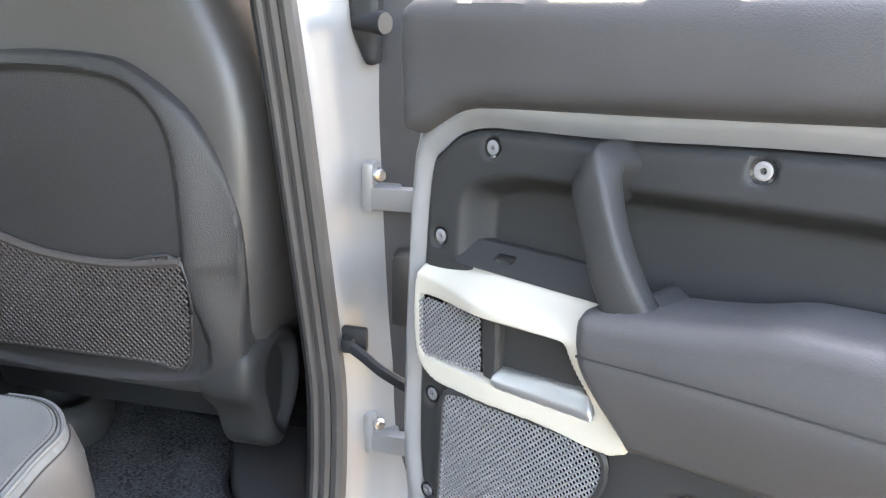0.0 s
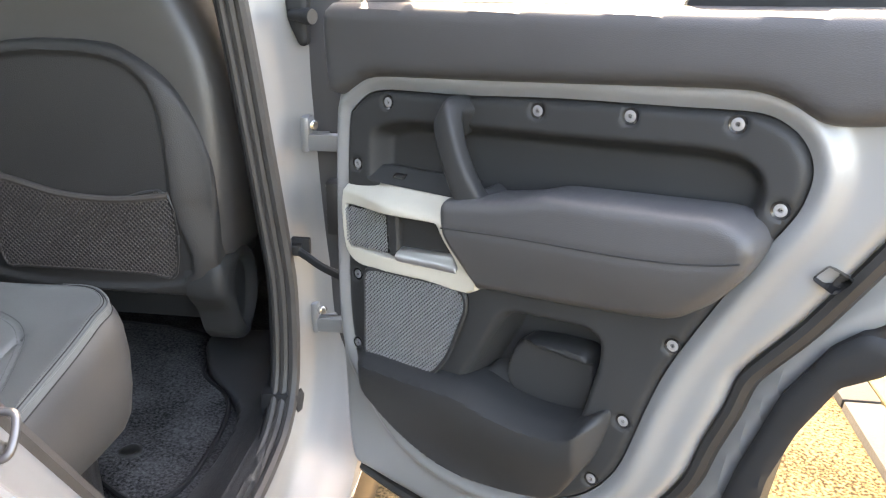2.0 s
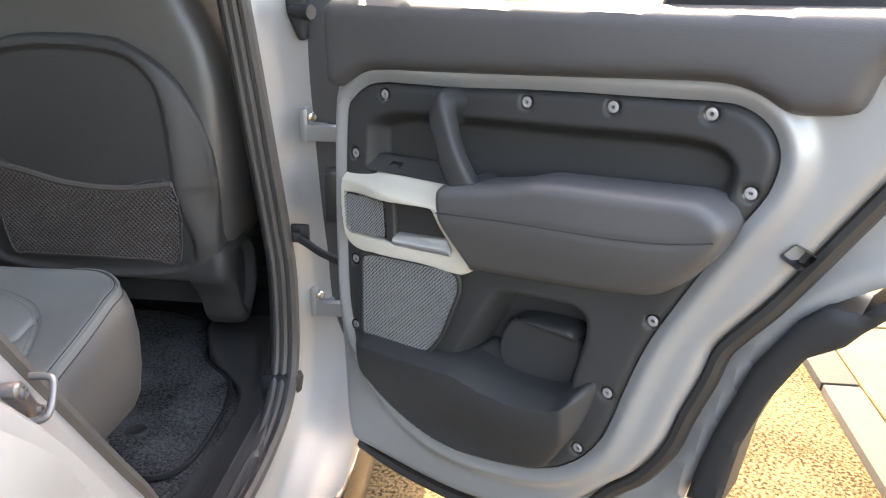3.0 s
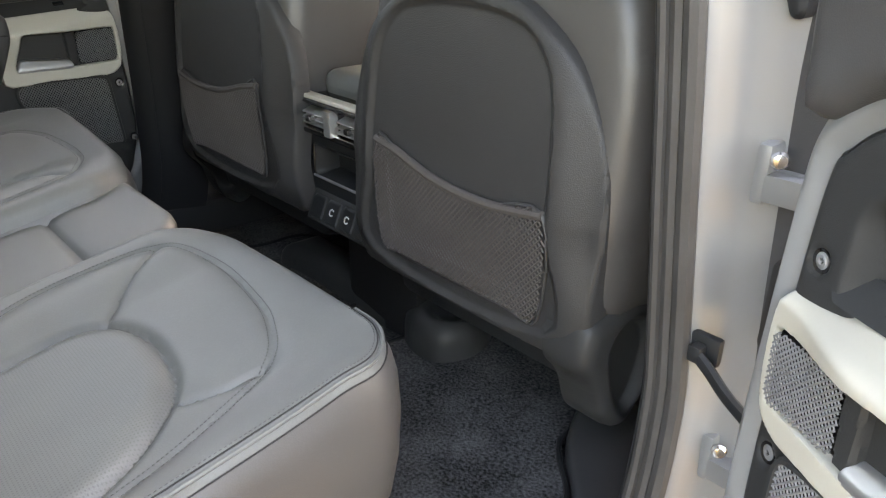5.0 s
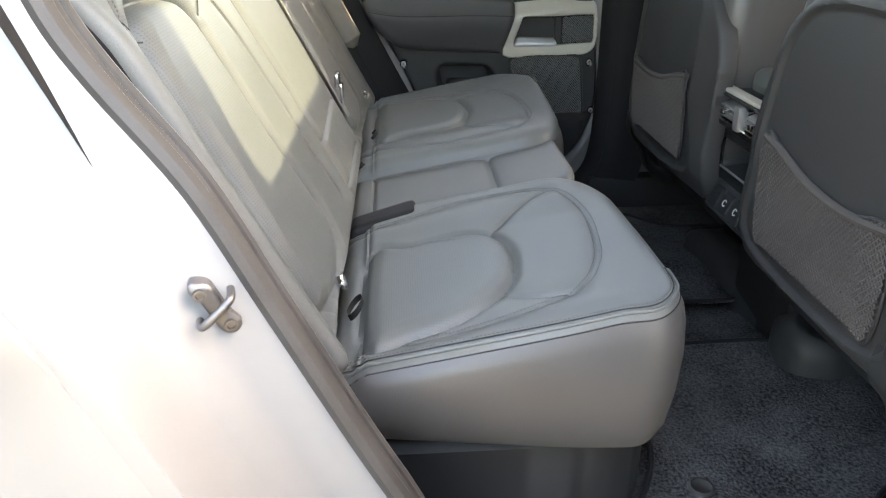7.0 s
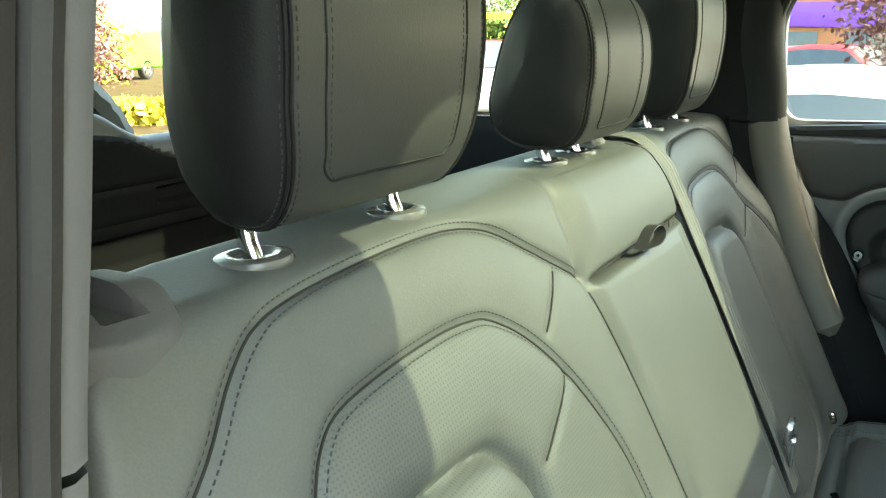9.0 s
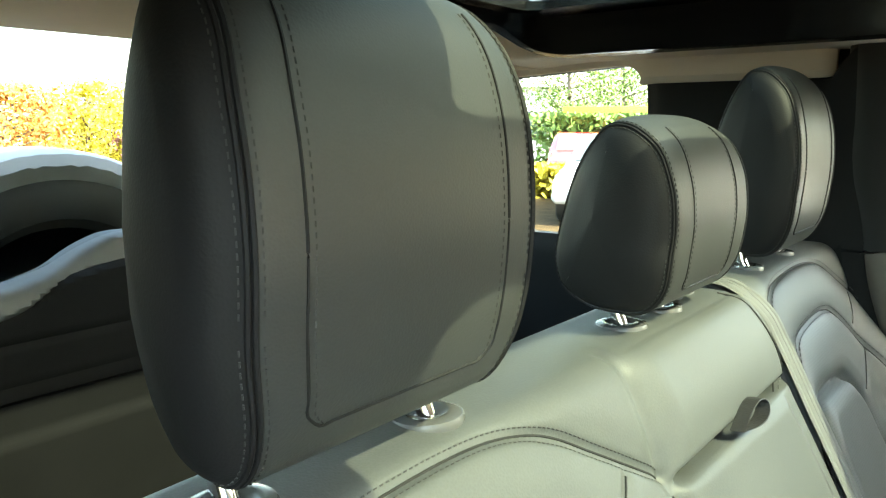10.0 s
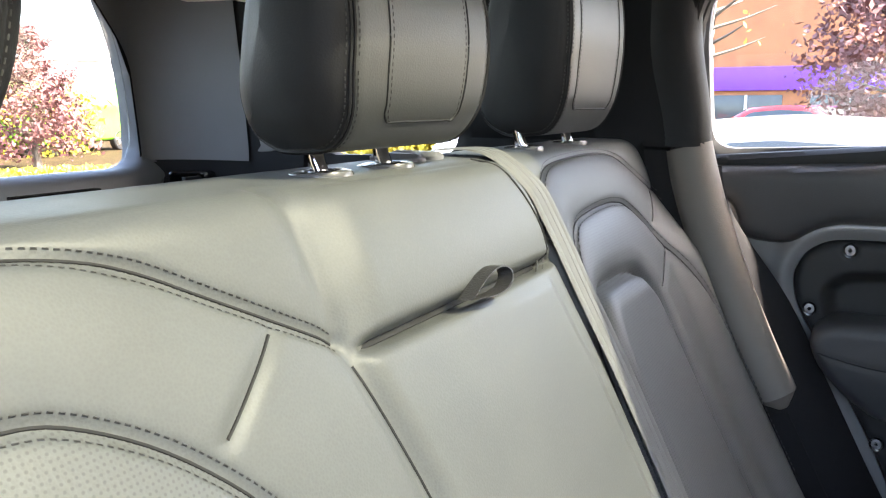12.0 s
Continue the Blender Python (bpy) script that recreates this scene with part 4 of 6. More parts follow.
    # armrest
    arm = rounded([(0.205, 1.112), (0.29, 1.128), (0.33, 1.138), (0.36, 1.15), (0.575, 1.172), (0.605, 1.16), (0.612, 1.14), (0.6, 1.105), (0.57, 1.065), (0.53, 1.03), (0.49, 1.02), (0.41, 1.006), (0.26, 0.985), (0.25, 0.98), (0.207, 1.068)], 0.016)
    seam = curve([(0.15, 1.068), (0.213, 1.075), (0.333, 1.09), (0.457, 1.102), (0.529, 1.112), (0.569, 1.121), (0.64, 1.145)], 5)

    def arm_height(U, V, D):
        s = V - np.interp(U, seam[:, 0], seam[:, 1])
        w = 0.032 + 0.044 * smooth(s, -0.13, 0.005) - roll(D, 0.018)
        return w - 0.0015 * np.exp(-(s / 0.005) ** 2)

    part("armrest", relief(arm, arm_height, 0.003, 0.06), SOFT, d, "padded grey armrest")
    line = np.array([q for q in curve([(0.215, 1.075), (0.333, 1.09), (0.457, 1.102), (0.529, 1.112), (0.569, 1.121), (0.6, 1.13)], 6)])
    part("armrest_seam", tube([(u, v, w + 0.0004) for (u, v), w in zip(line, arm_height(line[:, 0], line[:, 1], 0 * line[:, 0] + 0.03))], 0.0011, 5), BLACKTHREAD, d)
    # grab handle
    grip = curve([(0.196, 1.215, 0.0), (0.193, 1.218, 0.03), (0.196, 1.213, 0.044), (0.206, 1.19, 0.05), (0.225, 1.15, 0.052), (0.243, 1.115, 0.046), (0.25, 1.103, 0.034), (0.252, 1.098, 0.0)], 6)
    gv, gf = [], []
    gt = np.gradient(grip, axis=0)
    gt /= np.linalg.norm(gt, axis=1)[:, None]
    size = np.interp(np.linspace(0, 1, len(grip)), [0, 0.15, 0.3, 0.5, 0.8, 1], [0.026, 0.023, 0.0195, 0.018, 0.021, 0.03])
    for c, d3, r in zip(grip, gt, size):
        side = np.cross(d3, (0.5, 0.85, 0))
        side /= np.linalg.norm(side)
        out = np.cross(side, d3)
        for g in np.linspace(0, 2 * np.pi, 20, endpoint=False):
            cc, ss = math.cos(g), math.sin(g)
            gv.append(tuple(c + r * (math.copysign(abs(cc) ** 0.5, cc) * 0.75 * side + math.copysign(abs(ss) ** 0.5, ss) * out)))
    for k in range(len(grip) - 1):
        gf += [(k * 20 + g, k * 20 + (g + 1) % 20, (k + 1) * 20 + (g + 1) % 20, (k + 1) * 20 + g) for g in range(20)]
    part("grab_handle", (gv, gf), CARDPLASTIC, d, "angled dark grab handle")
    # pale bezel with tweeter and latch cup
    bez = curve([(-0.026, 1.06), (-0.018, 1.082), (0.0, 1.095), (0.022, 1.098), (0.1, 1.097), (0.205, 1.099), (0.212, 1.086), (0.21, 1.066), (0.246, 0.978), (0.15, 0.966), (0.05, 0.955), (0.012, 0.953), (-0.01, 0.963), (-0.02, 0.982), (-0.026, 1.02)], 4, True)
    twee = rounded([(-0.017, 1.046), (0.071, 1.053), (0.079, 0.988), (-0.01, 0.979)], 0.008)
    cup = rounded([(0.082, 1.058), (0.183, 1.066), (0.208, 1.016), (0.214, 0.999), (0.091, 0.985)], 0.008)
    grip_hole = rounded([(-0.017, 1.046), (0.183, 1.066), (0.208, 1.016), (0.214, 0.999), (0.1, 0.986), (-0.01, 0.979)], [0.006, 0.008, 0.008, 0.008, 0.01, 0.008])
    part("bezel", relief(bez, lambda U, V, D: 0.024 + 0.006 * smooth(U, 0.0, 0.1) + 0.016 * smooth(V, 1.0, 1.06) * smooth(U, -0.02, 0.1) - 0.03 * smooth(V, 1.066, 1.102) - roll(D, 0.004), 0.0022, 0.04, None, [grip_hole]), IVORY, d, "pale ivory handle surround")
    sp = part("switch_panel", relief(rounded([(0.018, 1.1), (0.03, 1.116), (0.215, 1.124), (0.215, 1.1), (0.03, 1.094)], 0.004), lambda U, V, D: 0.02 - 1.1 * (V - 1.095), 0.003, 0.03), CARDPLASTIC, d)
    part("switch", relief(rounded([(0.07, 1.104), (0.07, 1.111), (0.092, 1.112), (0.092, 1.105)], 0.002), lambda U, V, D: 0.023 - 1.1 * (V - 1.095) - roll(D, 0.001), 0.002, 0.006), GLOSSY, sp, "small window switch")
    t = part("tweeter", relief(twee, lambda U, V, D: 0.02 + 0 * U, 0.01, 0.02), GLOSSY, d)
    part("tweeter_grille", mesh_plate(twee, 0.004, 0.0009, 0.0255), GRILLE, t, "silver wire mesh")
    part("latch_cup", relief(cup, lambda U, V, D: 0.024 - 0.04 * smooth(D, 0, 0.01), 0.004, 0.01), GLOSSY, d, "dark recessed cup")
    part("grip_divider", relief(rounded([(0.07, 1.053), (0.094, 1.056), (0.1, 0.986), (0.079, 0.986)], 0.003), lambda U, V, D: 0.027 - roll(D, 0.004), 0.003, 0.02), CARDPLASTIC, d, "dark upright rib")
    part("latch_lever", relief(rounded([(0.092, 1.002), (0.196, 1.017), (0.204, 1.014), (0.217, 0.993), (0.1, 0.981), (0.092, 0.984)], 0.005), lambda U, V, D: 0.031 - roll(D, 0.005) - 0.008 * smooth(V - 0.11 * U, 0.978, 0.992), 0.0025, 0.02), LEVER, d, "bright metal latch lever")
    # speaker
    spk = rounded([(0.027, 0.949), (0.06, 0.957), (0.206, 0.972), (0.226, 0.965), (0.229, 0.942), (0.2, 0.856), (0.175, 0.819), (0.155, 0.81), (0.053, 0.795), (0.029, 0.803)], 0.015)
    s = part("speaker", relief(spk, lambda U, V, D: 0.022 - roll(D, 0.003), 0.012, 0.01), GLOSSY, d)
    part("speaker_grille", mesh_plate(spk, 0.0046, 0.001, 0.0255), GRILLE, s, "silver wire mesh")
    part("speaker_rim", tube([(u, v, 0.0245) for u, v in spk], 0.004, 6, True), CARDPLASTIC, s)
    # latch, window frame and pane
    part("latch", relief(rounded([(0.655, 1.112), (0.668, 1.13), (0.695, 1.12), (0.68, 1.1)], 0.005), lambda U, V, D: 0.0105 - 0.012 * smooth(D, 0.0, 0.004), 0.003, 0.008), GLOSSY, d, "black door latch")
    part("window_frame", relief(win, lambda U, V, D: -0.012 - 0.04 * np.maximum(V - 1.37, 0) - roll(D, 0.008), 0.012, 0.03, None, [hole]), CORNER, d, "dark grey window frame")
    part("window_divider", relief(rounded([(0.47, 1.365), (0.49, 1.392), (0.79, 1.4), (0.79, 1.375)], 0.008), lambda U, V, D: 0.02 - roll(D, 0.008), 0.006, 0.04), PLASTIC, d, "dark inner window blind housing")
    pane = part("window_pane", relief(hole, lambda U, V, D: -0.03 - 0.04 * np.maximum(V - 1.37, 0), 0.05, 0.004), PRIVACY, d)
    return d


_u = Vector((0.8435, -0.5371, 0)).normalized()
_w = Vector((-0.537, -0.843, 0.038)).normalized()
_v = _w.cross(_u)
_o = Vector((0.921, 0.89, 1.022)) - 1.022 * _v + 0.005 * _u
DOOR_OPEN = Matrix(((_u.x, _v.x, _w.x, _o.x), (_u.y, _v.y, _w.y, _o.y), (_u.z, _v.z, _w.z, _o.z), (0, 0, 0, 1)))
# the shut door: same panel, turned by the belt line's fall in the open one
DOOR_SHUT = Matrix.Translation((-0.782, 0.628, 1.012)) @ Matrix.Rotation(0.113, 4, "X") @ Matrix(((0, 0, 1, 0), (-1, 0, 0, 0.3), (0, 1.122, 0, -1.122), (0, 0, 0, 1)))
FRAME_OPEN = rounded([(-0.03, 1.30), (0.0, 1.6), (0.05, 1.735), (0.6, 1.745), (0.8, 1.74), (0.845, 1.6), (0.84, 1.31)], [0.02, 0.05, 0.05, 0.05, 0.05, 0.05, 0.02])
HOLE_OPEN = rounded([(0.02, 1.325), (0.045, 1.58), (0.085, 1.695), (0.59, 1.708), (0.785, 1.7), (0.818, 1.58), (0.808, 1.346)], [0.02, 0.05, 0.05, 0.05, 0.05, 0.05, 0.025])
FRAME_SHUT = rounded([(-0.03, 1.30), (0.0, 1.53), (0.05, 1.65), (0.6, 1.69), (0.76, 1.69), (0.792, 1.6), (0.79, 1.375)], [0.02, 0.05, 0.05, 0.05, 0.05, 0.05, 0.04])
HOLE_SHUT = rounded([(0.03, 1.363), (0.045, 1.50), (0.085, 1.615), (0.59, 1.655), (0.73, 1.655), (0.751, 1.58), (0.752, 1.407)], [0.02, 0.05, 0.05, 0.05, 0.05, 0.05, 0.035])
rear_door(DOOR_OPEN, "door_1", "open", FRAME_OPEN, HOLE_OPEN)
far_door = rear_door(DOOR_SHUT, "door_2", "closed", FRAME_SHUT, HOLE_SHUT)
part("window_bar", relief(rounded([(0.465, 1.36), (0.468, 1.66), (0.5, 1.66), (0.502, 1.36)], 0.004), lambda U, V, D: -0.016 - 0.04 * np.maximum(V - 1.37, 0) - roll(D, 0.006), 0.008, 0.02), CORNER, far_door, "upright bar between the panes")

# ---- rear bench ----
def back_place(x, s, w):
    """A backrest point: s down along the backrest from just under its top roll."""
    if s >= -0.085:
        y, z, ny, nz = 0.09 + 0.443 * s, 1.34 - 0.8966 * s, 0.8966, 0.443
    else:
        R, f0 = 0.035, math.radians(116.3)
        f = f0 + min((-0.085 - s) / R, math.radians(62))
        y = 0.0523 + R * (math.sin(f) - math.sin(f0))
        z = 1.4162 + R * (math.cos(f0) - math.cos(f))
        ny, nz = math.sin(f), -math.cos(f)
        more = -0.085 - s - R * math.radians(62)
        if more > 0:
            y, z = y + more * math.cos(f), z + more * math.sin(f)
    return (x, y + w * ny, z + w * nz)


# seams of one seat, a across from its middle (outward plus), s down
OUTER = curve([(0.236, 0.012), (0.212, -0.008), (0.177, -0.037), (0.149, -0.067), (0.122, -0.087), (0.09, -0.097), (0.03, -0.103), (-0.045, -0.105), (-0.1, -0.099), (-0.15, -0.08), (-0.19, -0.056), (-0.227, -0.033), (-0.27, -0.006)], 6)
INNER = curve([(0.17, 0.45), (0.172, 0.22), (0.169, 0.156), (0.164, 0.114), (0.154, 0.079), (0.142, 0.044), (0.129, 0.017), (0.11, -0.009), (0.084, -0.023), (0.027, -0.029), (-0.03, -0.03), (-0.066, -0.027), (-0.096, -0.019), (-0.137, 0.01), (-0.177, 0.056), (-0.207, 0.11), (-0.228, 0.166), (-0.239, 0.254), (-0.246, 0.343), (-0.256, 0.45)], 5)
INSERT = curve([(0.132, 0.46), (0.136, 0.25), (0.139, 0.178), (0.139, 0.134), (0.131, 0.101), (0.118, 0.074), (0.1, 0.06), (0.072, 0.056), (0.029, 0.057), (-0.029, 0.062), (-0.052, 0.077), (-0.069, 0.105), (-0.074, 0.153), (-0.077, 0.2), (-0.079, 0.27), (-0.085, 0.46)], 5, True)
CREASES = [curve(c, 5) for c in ([(0.182, -0.014), (0.139, 0.025)], [(0.147, 0.069), (0.12, 0.097)], [(-0.092, 0.1), (-0.173, 0.06)], [(-0.168, 0.017), (-0.22, -0.025)])]


def seat_lines(A, S):
    w = 0 * A
    for line in (OUTER, INNER):
        d = near(A, S, line)[0]
        w = w - 0.0042 * np.exp(-(d / 0.005) ** 2) - 0.004 * np.exp(-(d / 0.02) ** 2)
    k = inside(A, S, INSERT)
    w = w - 0.012 * np.exp(-(k / 0.007) ** 2) + 0.009 * smooth(k, 0.0, 0.03) - 0.006 * smooth(k, -0.03, 0.0)
    for line in CREASES:
        d = near(A, S, line)[0]
        w = w - 0.0025 * np.exp(-(d / 0.006) ** 2)
    return w


def bolster(A, S):
    return 0.022 * smooth(A, 0.15, 0.23) * smooth(S, -0.02, 0.1)


def seat_form(A, S):
    return seat_lines(A, S) + bolster(A, S)


def narrow_form(A, S):
    """The narrow backrest bears the same seams, not mirrored."""
    return seat_lines(-A, S) + bolster(A, S)


CX = 0.403
PAD = rounded([(0.128, 0.0), (-0.18, 0.013), (-0.199, 0.12), (-0.205, 0.3), (-0.205, 0.47), (0.07, 0.47), (0.086, 0.31), (0.106, 0.12)], 0.012)
LOWPAD = rounded([(0.09, 0.375), (-0.2, 0.36), (-0.2, 0.47), (0.08, 0.47)], 0.01)


def wide_form(X, S, D):
    w = np.where(X > 0.1, seat_form(X - CX, S), 0.0)
    line = curve([(0.134, -0.12), (0.132, -0.06), (0.13, 0.0), (0.106, 0.12), (0.086, 0.31), (0.078, 0.48)], 6)
    d = near(X, S, line)[0]
    w = w - 0.004 * np.exp(-(d / 0.008) ** 2)
    mid = smooth(0.13 - X, 0.0, 0.045) * smooth(X + 0.212, 0.0, 0.03)
    # top pillow of the middle place, and the folding armrest below it
    w = w + mid * np.where(S < 0.005, 0.01 * np.sin(np.clip((S + 0.11) / 0.115, 0, 1) * np.pi) ** 0.7, 0.0)
    k = inside(X, S, PAD)
    w = w - 0.024 * np.exp(-((S - 0.004) / 0.0048) ** 2) * mid + 0.004 * smooth(k, 0, 0.02) - 0.006 * np.exp(-(inside(X, S, LOWPAD) / 0.004) ** 2) * mid
    return w - roll(D, 0.016)


bench = thing("rear_seat", "three-place rear bench in dark grey stitched leather", "car seat", (0, 0.4, 0.56))
SPLIT = [(-0.172, -0.2), (-0.184, -0.095), (-0.201, -0.055), (-0.211, 0.0), (-0.216, 0.045), (-0.226, 0.12), (-0.23, 0.3), (-0.23, 0.5)]
WIDE = rounded([SPLIT[0], (0.15, -0.2), (0.565, -0.195), (0.618, -0.13), (0.638, -0.06), (0.645, 0.05), (0.645, 0.5), *SPLIT[:0:-1]], [0.02, 0.05, 0.05, 0.06, 0.05, 0.05, 0.02, 0.02, 0.05, 0.05, 0.02, 0.02, 0.02, 0.02])
rb = part("backrest", relief(WIDE, wide_form, 0.0025, 0.09, back_place), LEATHER, bench, "wide leather backrest with double stitched seams")
NARROW = rounded([(0.225, -0.19), (-0.16, -0.195), *[(-CX - x + 0.003, max(v, -0.192)) for x, v in SPLIT], (0.252, 0.5), (0.252, 0.05), (0.25, -0.06), (0.24, -0.12)], 0.03)


def narrow_place(a, s, w):
    return back_place(-CX - a, s, w)


recover(rb, PERF_BACK, lambda c: within(c[:, 0] - CX, (c[:, 1] - 0.09) * 0.443 - (c[:, 2] - 1.34) * 0.8966, INNER))
# outer side near-black: its black fabric and the gap's shade in one colour
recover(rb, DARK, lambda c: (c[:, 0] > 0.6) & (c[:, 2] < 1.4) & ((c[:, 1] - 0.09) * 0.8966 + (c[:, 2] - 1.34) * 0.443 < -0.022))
lb = part("backrest", relief(NARROW, lambda A, S, D: narrow_form(A, S) - roll(D, 0.016), 0.0035, 0.09, narrow_place), LEATHER, bench, "narrow leather backrest with stitched seams")


recover(lb, PERF_BACK, lambda c: within(c[:, 0] + CX, (c[:, 1] - 0.09) * 0.443 - (c[:, 2] - 1.34) * 0.8966, INNER))
_rows = [shifted(OUTER, d) for d in (0.0055, -0.0055)] + [shifted(INNER, d) for d in (0.0055, -0.0055)]
tagged(part("stitching", stitches(_rows, lambda A, S: wide_form(A + CX, S, 0 * A + 0.05), lambda a, s, w: back_place(CX + a, s, w)), THREAD, rb, "double row of grey stitches"), kind="stuff")
tagged(part("stitching", stitches([r * (-1, 1) for r in _rows], narrow_form, narrow_place, gap=0.009, length=0.006), THREAD, lb, "double row of grey stitches"), kind="stuff")


def seams(parent, lines, form, place):
    for line in lines:
        line = np.array(line)
        h = form(line[:, 0], line[:, 1])
        part("seam", tube([place(a, s, w + 0.0003) for (a, s), w in zip(line, h)], 0.0011, 5), BLACKTHREAD, parent, "dark sewn seam")


seams(rb, [OUTER, INNER, *CREASES], lambda A, S: wide_form(A + CX, S, 0 * A + 0.05), lambda a, s, w: back_place(CX + a, s, w))
seams(rb, [curve([(0.128, 0.012), (0.106, 0.12), (0.086, 0.31), (0.078, 0.48)], 6)], lambda A, S: wide_form(A, S, 0 * A + 0.05), back_place)
# black rod along the bottom of the fold gives the crease its shade
part("crease", tube([back_place(x, 0.004, -0.02) for x in np.linspace(0.1, -0.185, 30)], 0.004, 6), BLACKTHREAD, rb, "dark fold under the pillow")
seams(rb, [curve([(-0.15, -0.12), (-0.172, -0.07), (-0.186, -0.025), (-0.188, 0.004)], 6)], lambda A, S: wide_form(A, S, 0 * A + 0.02), back_place)
seams(lb, [r * (-1, 1) for r in (OUTER, INNER, *CREASES)], narrow_form, narrow_place)


# cushions: x across, y ahead
def top(y):
    return 0.868 + 0.187 * (y - 0.3)


C_SEAM = curve([(0.167, 0.30), (0.158, 0.41), (0.143, 0.5), (0.103, 0.613), (0.04, 0.656), (-0.03, 0.672), (-0.13, 0.679), (-0.2, 0.66), (-0.235, 0.62), (-0.245, 0.49), (-0.215, 0.38), (-0.2, 0.3)], 6)
C_INSERT = curve([(0.14, 0.338), (0.142, 0.4), (0.118, 0.472), (0.065, 0.53), (0.01, 0.548), (-0.06, 0.55), (-0.115, 0.527), (-0.135, 0.479), (-0.13, 0.406), (-0.125, 0.338)], 6, True)
C_CREASE = [curve([(-0.12, 0.527), (-0.18, 0.58), (-0.225, 0.635)], 5), curve([(0.085, 0.53), (0.1, 0.57), (0.102, 0.612)], 5)]


def cushion_form(A, Y, D):
    d = near(A, Y, C_SEAM)[0]
    w = -0.003 * np.exp(-(d / 0.003) ** 2) - 0.003 * np.exp(-(d / 0.015) ** 2)
    k = inside(A, Y, C_INSERT)
    w = w - 0.009 * np.exp(-(k / 0.006) ** 2) + 0.007 * smooth(k, 0.0, 0.03)
    for line in C_CREASE:
        d = near(A, Y, line)[0]
        w = w - 0.005 * np.exp(-(d / 0.003) ** 2) - 0.003 * np.exp(-(d / 0.015) ** 2)
    w = w - 0.006 * np.exp(-((Y - 0.336) / 0.003) ** 2) - 0.01 * smooth(0.336 - Y, 0, 0.01)
    # the outer side carries a double piped edge
    outer = smooth(A, -0.02, 0.15)
    w = w - 0.0025 * outer * np.exp(-((D - 0.006) / 0.0022) ** 2)
    w = w + 0.012 * smooth(np.abs(A), 0.13, 0.21) * smooth(0.72 - Y, 0, 0.08)
    return w - outer * roll(D, 0.016) - (1 - outer) * roll(D, 0.03)


def side_drop(flip):
    def put(a, y, w):
        return (flip * (CX + a), y, top(y) + w + (0.012 + 0.047 * (a + 0.29) if flip < 0 else 0.0))
    return put


C_OUT = rounded([(0.197, 0.29), (0.2, 0.6), (0.192, 0.7), (0.15, 0.738), (0.0, 0.745), (-0.2, 0.738), (-0.27, 0.712), (-0.295, 0.66), (-0.295, 0.29)], [0.01, 0.05, 0.04, 0.05, 0.05, 0.05, 0.03, 0.05, 0.01])


CUSHION_TOP = []


def cushion(flip):
    v, f = relief(C_OUT, cushion_form, 0.0038, 0.0, side_drop(flip))
    CUSHION_TOP[:] = [len(f)]
    ring = evened(C_OUT, 0.008)
    n = len(ring)
    edge = cushion_form(ring[:, 0], ring[:, 1], np.zeros(n))
    t = np.roll(ring, -1, 0) - np.roll(ring, 1, 0)
    t /= np.linalg.norm(t, axis=1)[:, None] + 1e-9
    sv, sf = [], []
    for down, out in ((0.0, 0.0), (0.012, 0.007), (0.03, 0.012), (0.07, 0.015), (0.12, 0.012), (0.165, 0.004), (0.185, -0.006), (0.19, -0.03)):
        for k in range(n):
            a, y = ring[k] + out * np.array((t[k, 1], -t[k, 0]))
            z0 = side_drop(flip)(*ring[k], edge[k])[2]
            low = 0.72 + 0.12 * (0.74 - ring[k, 1])
            sv.append((flip * (CX + a), y, z0 + (low - z0) * down / 0.19))
    for r in range(7):
        for k in range(n):
            sf.append((r * n + k, r * n + (k + 1) % n, (r + 1) * n + (k + 1) % n, (r + 1) * n + k))
    return join((v, f), (sv, sf))


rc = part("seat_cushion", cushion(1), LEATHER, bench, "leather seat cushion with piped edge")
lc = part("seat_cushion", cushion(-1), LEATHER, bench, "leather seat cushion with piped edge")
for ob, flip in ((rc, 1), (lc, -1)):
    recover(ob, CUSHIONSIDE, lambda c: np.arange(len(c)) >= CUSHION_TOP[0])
    recover(ob, PERF_SEAT, lambda c: within(flip * c[:, 0] - CX, c[:, 1], C_INSERT))
    rim = evened(C_OUT, 0.006)
    rim = rim[(rim[:, 1] > 0.31) & (rim[:, 0] > 0.09)]
    rim = rim[np.argsort(np.arctan2(rim[:, 1] - 0.5, rim[:, 0] + 0.1))]
    for inset, fall, r, what in ((0.0085, 0.0, 0.0009, BLACKTHREAD), (0.0035, -0.0006, 0.0026, LEATHER), (-0.001, 0.002, 0.0009, BLACKTHREAD)):
        q = shifted(rim, inset)
        hgt = cushion_form(q[:, 0], q[:, 1], 0 * q[:, 0] + max(inset, 0.0))
        part("seam" if what is BLACKTHREAD else "piping", tube([side_drop(flip)(a, y, w + 0.0006 - fall) for (a, y), w in zip(q, hgt)], r, 6), what, ob)
    tagged(part("stitching", stitches([shifted(rim, 0.012)], lambda A, Y: cushion_form(A, Y, 0 * A + 0.012), side_drop(flip)), THREAD, ob), kind="stuff")
    tagged(part("stitching", stitches([shifted(C_SEAM, 0.005), shifted(C_SEAM, -0.005)], lambda A, Y: cushion_form(A, Y, 0 * A + 0.1), side_drop(flip)), THREAD, ob), kind="stuff")
MID = rounded([(0.104, 0.29), (0.104, 0.69), (0.06, 0.715), (-0.15, 0.715), (-0.195, 0.69), (-0.195, 0.29)], [0.01, 0.03, 0.03, 0.03, 0.03, 0.01])


